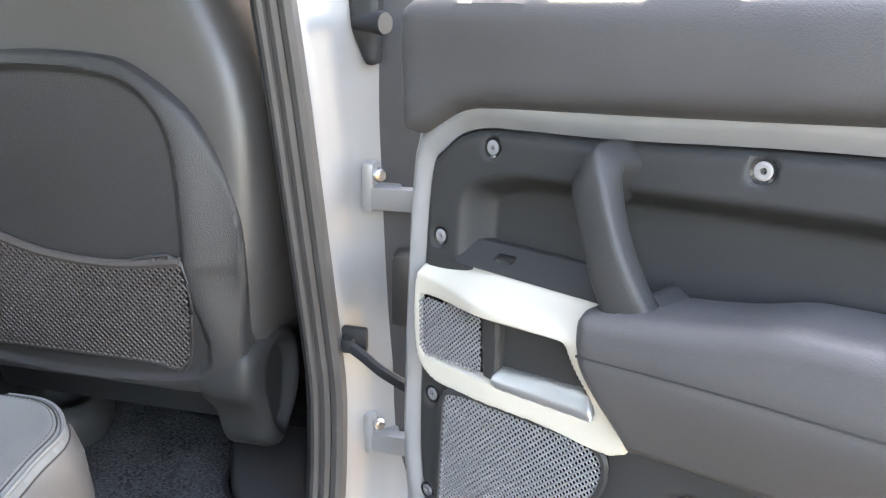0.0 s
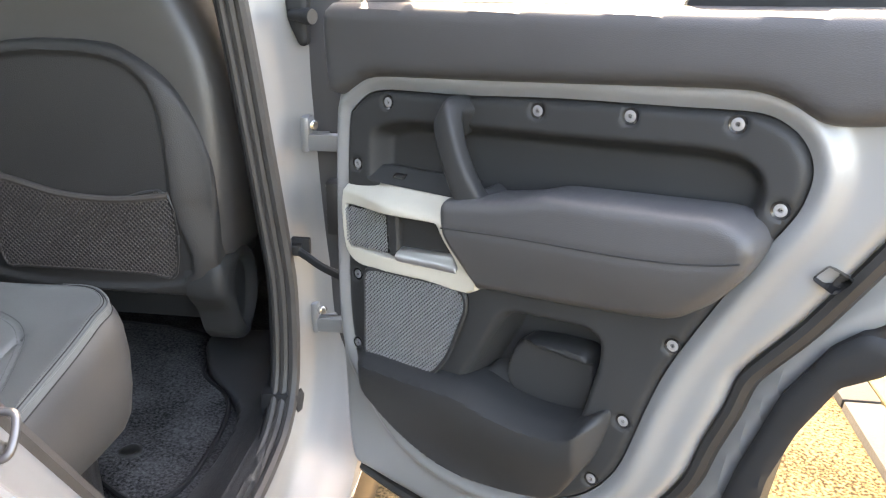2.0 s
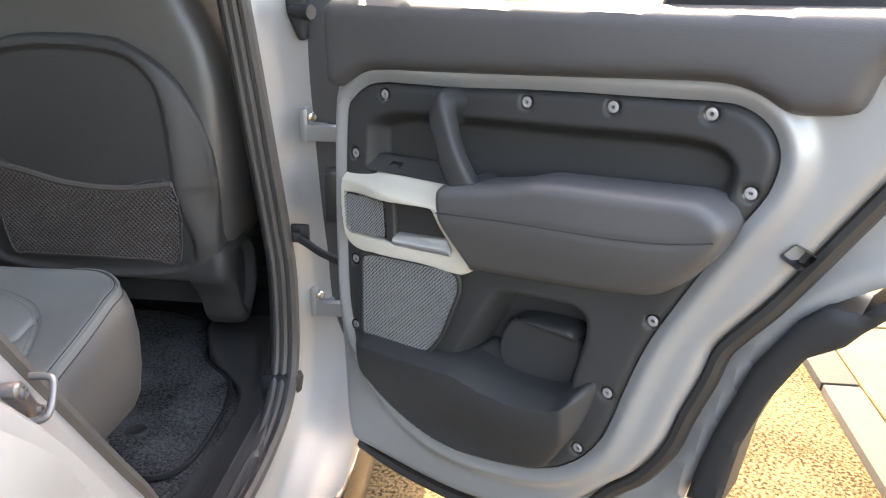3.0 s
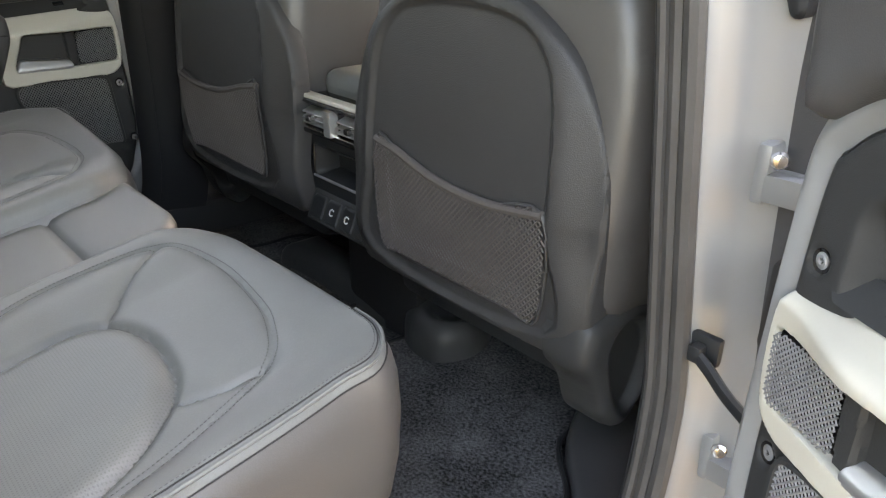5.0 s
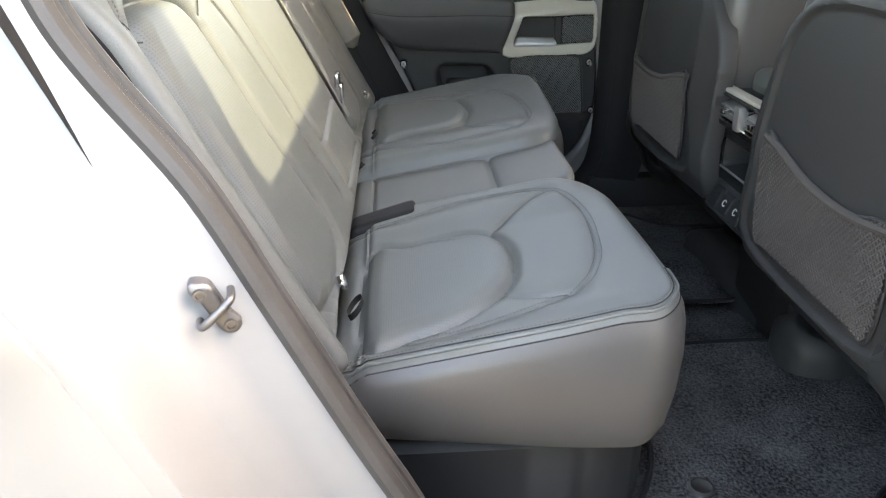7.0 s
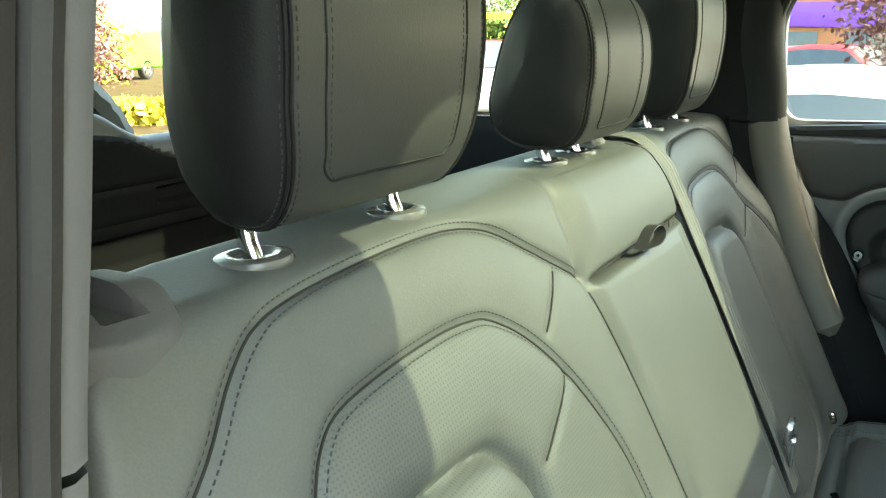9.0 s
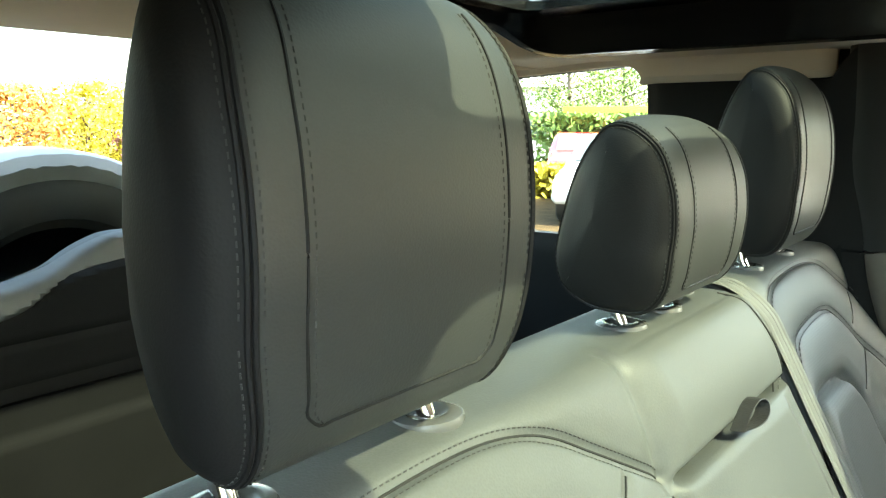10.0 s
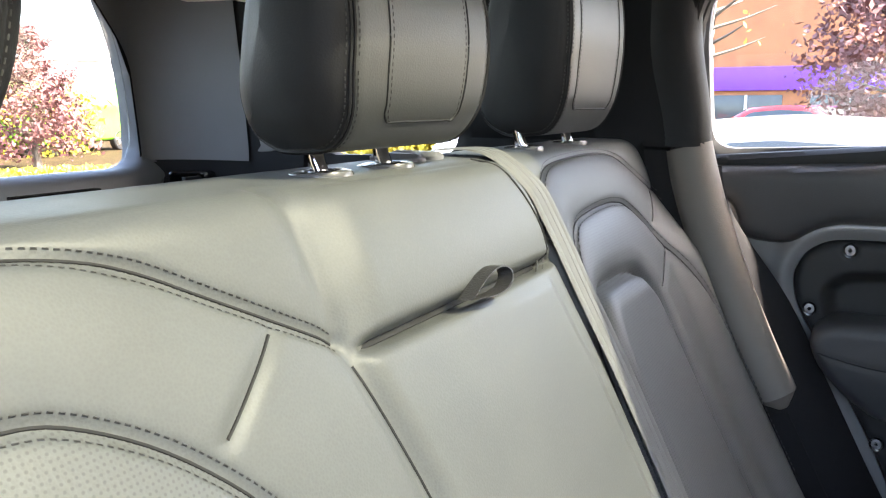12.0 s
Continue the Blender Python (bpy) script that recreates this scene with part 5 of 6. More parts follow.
def mid_form(X, Y, D):
    w = -0.01 - 0.007 * np.exp(-((Y - 0.568) / 0.004) ** 2) - 0.004 * np.exp(-((Y - 0.568) / 0.02) ** 2) - 0.006 * np.exp(-((Y - 0.336) / 0.003) ** 2)
    return w - roll(D, 0.018)


part("seat_cushion", relief(MID, mid_form, 0.005, 0.17, lambda x, y, w: (x, y, top(y) + w)), LEATHER, bench, "narrow middle seat cushion in leather")
part("seat_base", relief(rounded([(-0.58, 0.2), (0.575, 0.2), (0.575, 0.62), (0.5, 0.735), (0.4, 0.765), (-0.4, 0.765), (-0.5, 0.735), (-0.58, 0.62)], 0.05), lambda U, V, D: 0.745 - roll(D, 0.02), 0.02, 0.2), PLASTIC, bench, "black plastic seat base")
# details of the bench
part("shoulder_handle", relief(rounded([(0.566, -0.02), (0.61, -0.024), (0.64, -0.01), (0.64, 0.04), (0.6, 0.052), (0.568, 0.044), (0.56, 0.02)], 0.008), lambda U, V, D: 1.45 + 0.05 * (U - 0.56) - 0.016 * smooth(V, 0.01, 0.05) - roll(D, 0.005) - 0.022 * smooth(inside(U, V, [(0.582, -0.012), (0.581, 0.035), (0.606, 0.034), (0.606, -0.012)]), 0, 0.0035) - 0.012 * smooth(inside(U, V, [(0.61, -0.012), (0.61, 0.034), (0.63, 0.024), (0.632, -0.01)]), 0, 0.004), 0.0015, 0.03), CORNER, bench, "dark grey plastic seat release handle")
for bx, bz in ((0.149, 0.897), (0.405, 0.895), (-0.53, 0.945)):
    part("anchor_bolt", lathe([(0.011, -0.004), (0.0115, 0.001), (0.009, 0.004), (0.004, 0.005)], 14, Matrix.Translation((bx, 0.305 if bx != 0.149 else 0.297, bz)) @ Euler((radians(-64), 0, 0)).to_matrix().to_4x4()), CHROME, bench, "bright anchor bolt")
def strap_loop(c, size=0.022, tilt=0.0, axis=(1, 0, 0)):
    pts = [(c[0] + 0.9 * size * math.cos(g), c[1] + 0.012 + 0.5 * size * math.sin(g) * math.cos(tilt), c[2] + 0.55 * size * math.sin(g)) for g in np.linspace(-0.9, 2.0 * math.pi - 1.6, 22)]
    v, f = [], []
    for p in pts:
        v += [(p[0] - 0.003, p[1] - 0.002, p[2] + 0.0025), (p[0] + 0.003, p[1] + 0.002, p[2] - 0.0025)]
    f = [(2 * k, 2 * k + 1, 2 * k + 3, 2 * k + 2) for k in range(len(pts) - 1)]
    return v, f
for c in ((0.46, 0.312, 0.884), (-0.36, 0.312, 0.884)):
    part("strap_loop", strap_loop(c), BLACKWEB, bench, "black anchor strap loop")
pv, pf = [], []
for k, g in enumerate(np.linspace(0.12, 2 * math.pi - 0.12, 30)):
    far = (1 - math.cos(g)) / 2
    for thick in (0.0, 0.0016):
        px, lift = -0.004 - (0.064 - thick) * far, 0.004 - 0.008 * far + (0.014 - thick) * math.sin(g) * far ** 0.7
        for q in (-0.0065, 0.0065):
            pv.append(back_place(px, lift + 0.35 * q, 0.008 + 0.008 * far + q))
for k in range(29):
    a, b = 4 * k, 4 * k + 4
    pf += [(a, a + 1, b + 1, b), (a + 2, b + 2, b + 3, a + 3), (a, b, b + 2, a + 2), (a + 1, a + 3, b + 3, b + 1)]
part("pull_loop", (pv, pf), VINYL, bench, "dark leather pull loop")
for gx in (-0.095, -0.128):
    part("belt_guide", relief(rounded([(gx - 0.012, -0.05), (gx + 0.012, -0.05), (gx + 0.012, 0.005), (gx - 0.012, 0.005)], 0.01), lambda U, V, D: 1.4435 - roll(D, 0.004), 0.004, 0.01), GREYTRIM, bench, "small grey top plate")

# belts and buckles
def ribbon(points, width, across):
    c = curve(points, 8)
    v, f = [], []
    ridge = [(-1, 0), (-0.9, 0.0012), (-0.6, 0.0013), (-0.52, 0.0004), (-0.42, 0.0012), (-0.06, 0.0013), (0.0, 0.0004), (0.06, 0.0013), (0.42, 0.0012), (0.52, 0.0004), (0.6, 0.0013), (0.9, 0.0012), (1, 0)]
    for p in c:
        for k, h in ridge:
            v.append((p[0] + k * width / 2 * across[0], p[1] + k * width / 2 * across[1] + h, p[2] + k * width / 2 * across[2] + h))
    n = len(ridge)
    for k in range(len(c) - 1):
        f += [(n * k + j, n * k + j + 1, n * k + n + j + 1, n * k + n + j) for j in range(n - 1)]
    return v, f


mb = thing("seat_belt", "grey webbing middle seat belt lying down the split backrest", "seat belt", (-0.165, 0.2, 0.9), group="seat belts")
part("webbing", ribbon([back_place(x, v, 0.005) for x, v in ((-0.182, -0.17), (-0.192, -0.12), (-0.212, -0.075), (-0.226, -0.03), (-0.232, 0.05), (-0.242, 0.15), (-0.246, 0.3), (-0.244, 0.42))], 0.046, (1.0, 0.0, 0.0)), WEB, mb, "grey ribbed webbing")
part("tongue", join(box(-0.27, -0.225, 0.256, 0.266, 1.03, 1.057, 0.003), box(-0.26, -0.234, 0.266, 0.272, 0.995, 1.035, 0.002)), ALLOY, mb, "bright belt tongue")
lbelt = thing("seat_belt", "black outer seat belt hanging down from the pillar", "seat belt", (-0.66, -0.03, 1.3), group="seat belts")
part("webbing", ribbon([(-0.68, 0.0, 1.575), (-0.668, 0.012, 1.5), (-0.655, 0.032, 1.43), (-0.64, 0.045, 1.37)], 0.046, (0.25, 0.95, 0.0)), BLACKWEB, lbelt)
part("guide", lathe([(0.03, -0.006), (0.035, 0.0), (0.03, 0.008), (0.012, 0.01)], 20, Matrix.Translation((-0.69, 0.004, 1.578)) @ Euler((0, radians(90), 0)).to_matrix().to_4x4()), GLOSSY, lbelt, "round black belt guide")
for bx in (0.148, -0.172):
    bk = thing("belt_buckle", "black seat belt buckle lying in the cushion gap", "belt buckle", (bx, 0.36, 0.88), group="belt buckles")
    part("body", moved(box(-0.03, 0.03, -0.06, 0.055, -0.032, 0.008, 0.014, 3), lambda x, y, z, bx=bx: (bx + x - 0.25 * y, 0.36 + y, 0.887 + 0.2 * y + z)), DARK, bk)
    part("button", moved(box(-0.014, 0.014, 0.05, 0.057, -0.022, -0.006, 0.002), lambda x, y, z, bx=bx: (bx + x - 0.25 * y, 0.36 + y, 0.887 + 0.2 * y + z)), GLOSSY, bk)


# headrests
COLLAR = mat("collar_plastic", (0.11, 0.11, 0.11), 0.25, vary=0.08)
def headrest(cx, z0, z1, hw, posts, face, label):
    h = thing("headrest", label, "headrest", (cx, 0, 1.43), group="rear headrests")
    zc = (z0 + z1) / 2

    prof = curve([(0.062, 0.36), (0.063, 0.52), (0.058, 0.7), (0.045, 0.87), (0.022, 0.975), (0.0, 1.0), (-0.017, 0.962), (-0.036, 0.82), (-0.052, 0.6), (-0.064, 0.35), (-0.067, 0.2), (-0.058, 0.07), (-0.03, 0.005), (0.0, 0.0), (0.035, 0.03), (0.055, 0.16)], 5, True)
    prof = np.stack([prof[:, 0], z0 + prof[:, 1] * (z1 - z0)], 1)
    n = len(prof)
    tn = np.roll(prof, -1, 0) - np.roll(prof, 1, 0)
    tn /= np.linalg.norm(tn, axis=1)[:, None]
    inw = np.stack([-tn[:, 1], tn[:, 0]], 1)
    mid = np.array((-0.008, zc))
    R = 0.03

    def ring(e, lift=0.0):
        """Points round the side profile at e of the half width; past 1 the flat side closes."""
        a = min(abs(e), 1.0)
        t = max(0.0, (a * hw - (hw - R)) / R)
        p = prof + inw * (R * (1 - math.sqrt(max(0.0, 1 - t * t))) * 0.8 - lift)
        if abs(e) > 1:
            p = mid + (p - mid) * (2 - abs(e))
        k = (p[:, 1] - z0) / (z1 - z0)
        wide = (1 - 0.26 * smooth(-p[:, 0], -0.035, 0.08)) * (1 - 0.10 * smooth(0.35 - k, 0, 0.35)) * (1 - 0.06 * smooth(k, 0.7, 1.0))
        x = math.copysign(a * hw + lift + (0.006 * (abs(e) - 1) if abs(e) > 1 else 0), e) * wide
        return np.stack([cx + x, p[:, 0], p[:, 1] - 0.012 * a ** 3 * smooth(k, 0.5, 1)], 1)

    es = [-1.999, -1.8, -1.5, -1.2, -1.06, *np.linspace(-1, -(hw - R) / hw, 9), *np.linspace(-0.6, 0.6, 9), *np.linspace((hw - R) / hw, 1, 9), 1.06, 1.2, 1.5, 1.8, 1.999]
    v = [tuple(q) for e in es for q in ring(e)]
    f = [(i * n + j, i * n + (j + 1) % n, (i + 1) * n + (j + 1) % n, (i + 1) * n + j) for i in range(len(es) - 1) for j in range(n)]
    cap = 10 * n
    cover = part("cushion", (v, f[cap:-cap]), HEADLEATHER, h, "dark grey leather cushion")
    part("side_panel", (v[:11 * n], f[:cap]), SIDELEATHER, cover, "black leather side")
    part("side_panel", (v[-11 * n:], [tuple(j - (len(v) - 11 * n) for j in q) for q in f[-cap:]]), SIDELEATHER, cover, "black leather side")

    def dots(line, r=0.0005):
        return join(*[tube([p, p + d * 0.0026], r, 4, up=(1, 0.1, 0.2)) for p, d in along(line, 0.0048)])

    for sgn in (1, -1):
        for e in (0.832, 0.858):
            part("piping", tube(ring(sgn * e, 0.0004), 0.0014, 6, True, up=(1, 0, 0)), SIDELEATHER, cover)
        rowa, rowb = ring(sgn * 0.8, 0.0004), ring(sgn * 0.885, 0.0004)
        tagged(part("stitching", join(dots(rowa), dots(rowb)), THREAD, cover), kind="stuff")
    # stitched front panel: down both sides and across the foot
    up, down = 18, n - 6

    def panel(c):
        side = [ring(c)[j] for j in range(up, -1, -1)] + [ring(c)[j] for j in range(n - 1, down, -1)]
        foot = [ring(e, 0.0003)[down] for e in np.linspace(c * 0.88, -c * 0.88, 14)]
        other = [ring(-c)[j] for j in range(down + 1, n)] + [ring(-c)[j] for j in range(0, up + 1)]
        return curve(side + foot + other, 3)

    part("seam", tube(panel(face), 0.0009, 5), SIDELEATHER, cover)
    tagged(part("stitching", dots(panel(face - 0.04)), THREAD, cover), kind="stuff")
    for px in posts:
        part("post", tube([(px, 0.008, 1.42), (px, -0.004, 1.445), (px, -0.012, z0 + 0.025)], 0.0068, 12), CHROME, h, "chrome headrest post")
        part("collar", lathe([(0.0245, -0.004), (0.0255, 0.001), (0.024, 0.004), (0.018, 0.0055), (0.014, 0.005), (0.011, 0.003)], 24, Matrix.Translation((px, 0.0, 1.434)) @ Euler((0.06, 0, 0)).to_matrix().to_4x4()), COLLAR, h, "round grey post collar")
    return h


headrest(0.404, 1.457, 1.70, 0.119, (0.479, 0.328), 0.62, "tall dark grey leather rear headrest on chrome posts")
headrest(-0.017, 1.452, 1.632, 0.114, (0.043, -0.043), 0.5, "low dark grey leather middle headrest on chrome posts")
headrest(-0.409, 1.45, 1.70, 0.114, (-0.328, -0.479), 0.62, "tall dark grey leather rear headrest on chrome posts")


# front seats: the back of each is seen
def front_place(x, z, w):
    return (x, 1.005 + 0.06 * (1.0 - z) * (1 if z < 1.0 else -1.2) - w, z)


FC = 0.36
BOLSTER = mat("front_seat_leather", (0.05, 0.048, 0.047), 0.42, grain=0.0001, size=0.0016, vary=0.1, kind="voronoi")


def front_seat():
    s = thing("front_seat", "front car seat with black vinyl back and grey net pocket", "car seat", (FC, 1.2, 0.56), group="front seats")
    half = [(0.0, 1.45), (0.13, 1.45), (0.19, 1.40), (0.24, 1.32), (0.272, 1.25), (0.287, 1.16), (0.287, 1.05), (0.272, 0.9), (0.25, 0.84), (0.2, 0.8)]
    body = curve([(FC + a, z) for a, z in half] + [(FC - 0.84 * a, z) for a, z in half[::-1]], 4, True)
    part("backrest", relief(body, lambda U, V, D: -0.012 - roll(D, 0.05), 0.012, 0.16, front_place), BOLSTER, s, "dark grey leather side bolsters")
    half = [(0.0, 1.268), (0.06, 1.266), (0.113, 1.256), (0.187, 1.208), (0.228, 1.15), (0.254, 1.085), (0.263, 1.005), (0.258, 0.9), (0.252, 0.79), (0.19, 0.795)]
    plate = curve([(FC + a, z) for a, z in half] + [(FC + 0.06, 0.80), (FC - 0.06, 0.80)] + [(FC - a, z) for a, z in half[::-1][:-1]], 4, True)
    half = [(0.0, 1.247), (0.072, 1.243), (0.13, 1.226), (0.171, 1.175), (0.185, 1.08), (0.187, 0.98), (0.187, 0.83)]
    field = curve([(FC + a, z) for a, z in half] + [(FC - a, z) for a, z in half[:0:-1]], 5, True)
    part("back_panel", relief(plate, lambda U, V, D: 0.014 - 0.026 * smooth(-inside(U, V, field), 0.0, 0.075) - roll(D, 0.005) - 0.008 * smooth(inside(U, V, field), -0.005, 0.006), 0.004, 0.03, front_place), VINYL, s, "black hard-backed panel")
    net = curve([(FC - 0.165, 1.03), (FC - 0.11, 1.02), (FC - 0.02, 0.998), (FC + 0.08, 0.992), (FC + 0.185, 1.005), (FC + 0.18, 0.85), (FC + 0.12, 0.845), (FC, 0.845), (FC - 0.12, 0.845), (FC - 0.165, 0.86)], 4, True)
    pocket = part("pocket", relief(net, lambda U, V, D: 0.002 + 0.01 * smooth(D, 0, 0.05), 0.01, 0.004, front_place), VINYL, s, "dark pocket lining")
    part("pocket_mesh", mesh_plate(net, 0.0068, 0.0014, 0.015, front_place), MESH, pocket, "grey-brown elastic mesh")
    part("pocket_binding", tube([front_place(x, z, 0.012) for x, z in net], 0.003, 6, True), VINYL, pocket, "dark bound edge")
    part("pocket_hem", tube([front_place(x, z, 0.012) for x, z in curve([(FC - 0.165, 1.03), (FC - 0.11, 1.02), (FC - 0.02, 0.998), (FC + 0.08, 0.992), (FC + 0.185, 1.005)], 6)], 0.0068, 8), MESH, pocket, "grey-brown elastic hem")
    part("seat_base", box(FC - 0.24, FC + 0.24, 1.09, 1.5, 0.7, 0.84, 0.03), PLASTIC, s)
    arc = curve([(1.006, 0.8), (1.004, 0.84), (1.018, 0.868), (1.06, 0.876), (1.13, 0.87), (1.19, 0.82), (1.19, 0.73), (1.12, 0.66), (1.066, 0.69), (1.04, 0.755)], 6, True)
    hub = curve([(1.06, 0.8), (1.066, 0.83), (1.1, 0.848), (1.15, 0.83), (1.168, 0.78), (1.15, 0.71), (1.12, 0.685), (1.09, 0.712), (1.072, 0.755)], 6, True)
    part("recliner_cover", relief(arc, lambda U, V, D: 0.026 - roll(D, 0.026) - 0.02 * smooth(inside(U, V, hub), -0.008, 0.014), 0.003, 0.05, lambda u, v, w: (FC + 0.243 + w, u, v)), CARDPLASTIC, s, "rounded plastic hinge cover")
    part("valance", relief(rounded([(FC - 0.2, 0.84), (FC + 0.2, 0.84), (FC + 0.235, 0.79), (FC + 0.235, 0.705), (FC + 0.1, 0.69), (FC - 0.2, 0.7)], 0.03), lambda U, V, D: -0.02 - 0.6 * (0.84 - V) - roll(D, 0.02), 0.012, 0.05, front_place), PLASTIC, s, "black plastic lower seat valance")
    return s


fs = front_seat()
copy_thing(fs, Matrix.Translation((-FC, 1.205, 0.575)) @ Matrix.Diagonal((-1, 1, 1, 1)))

# ---- rear face of the centre console ----
con = thing("centre_console", "black centre console with rear air vents and heater buttons", "console", (0, 1.06, 0.56))


def con_place(x, z, w):
    return (x, 1.062 - w + 0.02 * (1.0 - z), z)


VENTS = [rounded([(k * 0.012, 0.985), (k * 0.112, 0.985), (k * 0.112, 1.023), (k * 0.012, 1.023)], 0.006) for k in (-1, 1)]
POCK = rounded([(-0.1, 0.876), (0.1, 0.876), (0.1, 0.942), (-0.1, 0.942)], 0.008)
part("body", relief(rounded([(-0.122, 0.77), (0.122, 0.77), (0.128, 0.97), (-0.128, 0.97)], 0.012), lambda U, V, D: 0.0 - roll(D, 0.01) - 0.05 * smooth(inside(U, V, POCK), 0.0, 0.008), 0.006, 0.4, con_place), PLASTIC, con)
part("base", box(-0.118, 0.118, 1.14, 1.5, 0.53, 0.8, 0.015), DARK, con, "black recessed console foot")
vent = part("vent_housing", relief(rounded([(-0.132, 0.965), (0.132, 0.965), (0.128, 1.036), (-0.128, 1.036)], 0.014), lambda U, V, D: 0.022 - roll(D, 0.01), 0.005, 0.06, con_place, VENTS), GLOSSY, con, "gloss black vent housing")
for k in (-1, 1):
    for z in (0.994, 1.004, 1.014):
        part("slat", moved(box(min(k * 0.014, k * 0.11), max(k * 0.014, k * 0.11), -0.012, 0.012, -0.0012, 0.0012, 0.0005), lambda x, y, zz, z=z: (x, 1.052 + y, z + zz + 0.35 * y)), LEVER, vent, "bright vent slat")
    part("vent_tab", moved(box(k * 0.062 - 0.007, k * 0.062 + 0.007, -0.018, 0.0, -0.005, 0.005, 0.002), lambda x, y, z: (x, 1.045 + y, 1.003 + z)), ALLOY, vent)
    part("vent_edge", tube([con_place(k * 0.012, 0.982, 0.023), con_place(k * 0.114, 0.982, 0.023)], 0.0018, 6), CHROME, vent)
part("vent_bridge", box(-0.011, 0.011, 1.028, 1.05, 0.98, 1.028, 0.004), LEVER, vent, "silver bridge between the vents")
part("top_bar", box(-0.126, 0.126, 1.045, 1.07, 1.034, 1.042, 0.0035), IVORY, con, "pale metal top bar")
part("pocket_lip", tube([con_place(-0.101, 0.878, 0.004), con_place(0.101, 0.878, 0.004)], 0.0026, 8), LEVER, con, "bright pocket lip")
part("pocket_trim", tube([con_place(x, z, 0.002) for x, z in POCK], 0.002, 6, True), GLOSSY, con)
bp = part("button_panel", relief(rounded([(-0.108, 0.79), (0.108, 0.79), (0.108, 0.85), (-0.108, 0.85)], 0.006), lambda U, V, D: 0.03 - 0.45 * (V - 0.79) - roll(D, 0.004), 0.005, 0.03, con_place), CARDPLASTIC, con)
ICON = mat("white_print", (0.45, 0.45, 0.45), 0.6, vary=0.03)
for k in range(4):
    x = -0.075 + k * 0.05
    b = part("button", relief(rounded([(x - 0.021, 0.798), (x + 0.021, 0.798), (x + 0.021, 0.842), (x - 0.021, 0.842)], 0.005), lambda U, V, D: 0.033 - 0.45 * (V - 0.79) - roll(D, 0.003), 0.003, 0.01, con_place), PLASTIC, bp, "square console button")
    if k in (1, 2):
        part("mark", tube([con_place(x + 0.006 * math.cos(g), 0.822 + 0.006 * math.sin(g), 0.0345 - 0.45 * (0.032 + 0.006 * math.sin(g))) for g in np.linspace(0.6, 5.6, 12)], 0.0013, 5), ICON, b, "small white printed ring")
part("lid", box(-0.12, 0.12, 1.1, 1.45, 1.02, 1.08, 0.03, 4), LEATHER, con, "padded armrest lid")

# ---- outside: kerb, cars, trees, buildings ----
LEAVES = {k: mat(k + "_leaves", c, 0.7, vary=0.35, patch=0.4, size=0.05) for k, c in (("copper", (0.16, 0.07, 0.07)), ("yellow", (0.36, 0.31, 0.03)), ("green", (0.10, 0.17, 0.03)), ("orange", (0.36, 0.17, 0.04)))}
BARK = mat("bark", (0.13, 0.11, 0.09), 0.9, grain=0.01, size=0.03, vary=0.3)


def tree(x, y, h, r, kind, label, base=0.25, leaves=2600, shape="cone", seed=1):
    rng = random.Random(seed)
    t = thing("tree", label, "tree", (x, y, 0))
    trunk = [(x + 0.05 * math.sin(z * 2), y, z) for z in np.linspace(0, h * 0.85, 10)]
    part("trunk", tube(trunk, np.linspace(0.045 * r + 0.04, 0.015, 10), 8), BARK, t)
    limbs, tips = [], []
    for k in range(26):
        z = h * (base + (0.9 - base) * k / 26)
        reach = r * ((1 - k / 28) ** 0.8 if shape == "cone" else math.sin(math.pi * (0.15 + 0.8 * k / 26)) ** 0.6) * rng.uniform(0.65, 1.1)
        a = k * 2.4 + rng.uniform(-0.4, 0.4)
        end = (x + reach * math.cos(a), y + reach * math.sin(a), z + 0.25 * reach)
        mid = (x + 0.5 * reach * math.cos(a), y + 0.5 * reach * math.sin(a), z + 0.05 * reach)
        limbs.append(tube(curve([(x, y, z - 0.1 * reach), mid, end], 4), np.linspace(0.03, 0.006, 9), 5))
        tips += [(mid, reach * 0.3), (end, reach * 0.32), (tuple((np.array(mid) + end) / 2), reach * 0.34)]
    part("limbs", join(*limbs), BARK, t)
    v, f = [], []
    for _ in range(int(leaves * 2.6)):
        c, s = rng.choice(tips)
        p = np.array(c) + np.array([rng.gauss(0, 1) for _ in range(3)]) * max(s, 0.1) * (0.6, 0.6, 0.45)
        a, b = np.array([rng.gauss(0, 1) for _ in range(3)]), np.array([rng.gauss(0, 1) for _ in range(3)])
        a /= np.linalg.norm(a)
        b -= a * (a @ b)
        b /= np.linalg.norm(b)
        q = rng.uniform(0.07, 0.15) * 0.5
        k = len(v)
        v += [tuple(p - a * q), tuple(p + b * q * 0.55), tuple(p + a * q), tuple(p - b * q * 0.55)]
        f.append((k, k + 1, k + 2, k + 3))
    tagged(part("crown", (v, f), LEAVES[kind], t, kind + " foliage"), kind="stuff")
    return t


def at(bearing, d):
    return 0.6 + d * math.cos(radians(bearing)), 0.3 + d * math.sin(radians(bearing))


tree(*at(238.5, 19), 3.5, 1.3, "copper", "small copper-leaved conical tree in the car park", 0.12, 3200, "cone", 3)
tree(*at(244.5, 20), 2.8, 1.3, "yellow", "bushy yellow autumn tree", 0.1, 2600, "round", 4)
tree(*at(249.5, 18), 2.6, 1.4, "orange", "low orange and yellow autumn tree", 0.1, 2400, "round", 5)
tree(*at(179.0, 13), 3.9, 1.2, "copper", "copper-leaved tree beside the brick shop", 0.16, 3200, "round", 6)
tree(*at(190.5, 12), 4.8, 1.2, "yellow", "pale-barked tree with bare spring branches", 0.45, 30, "round", 7)
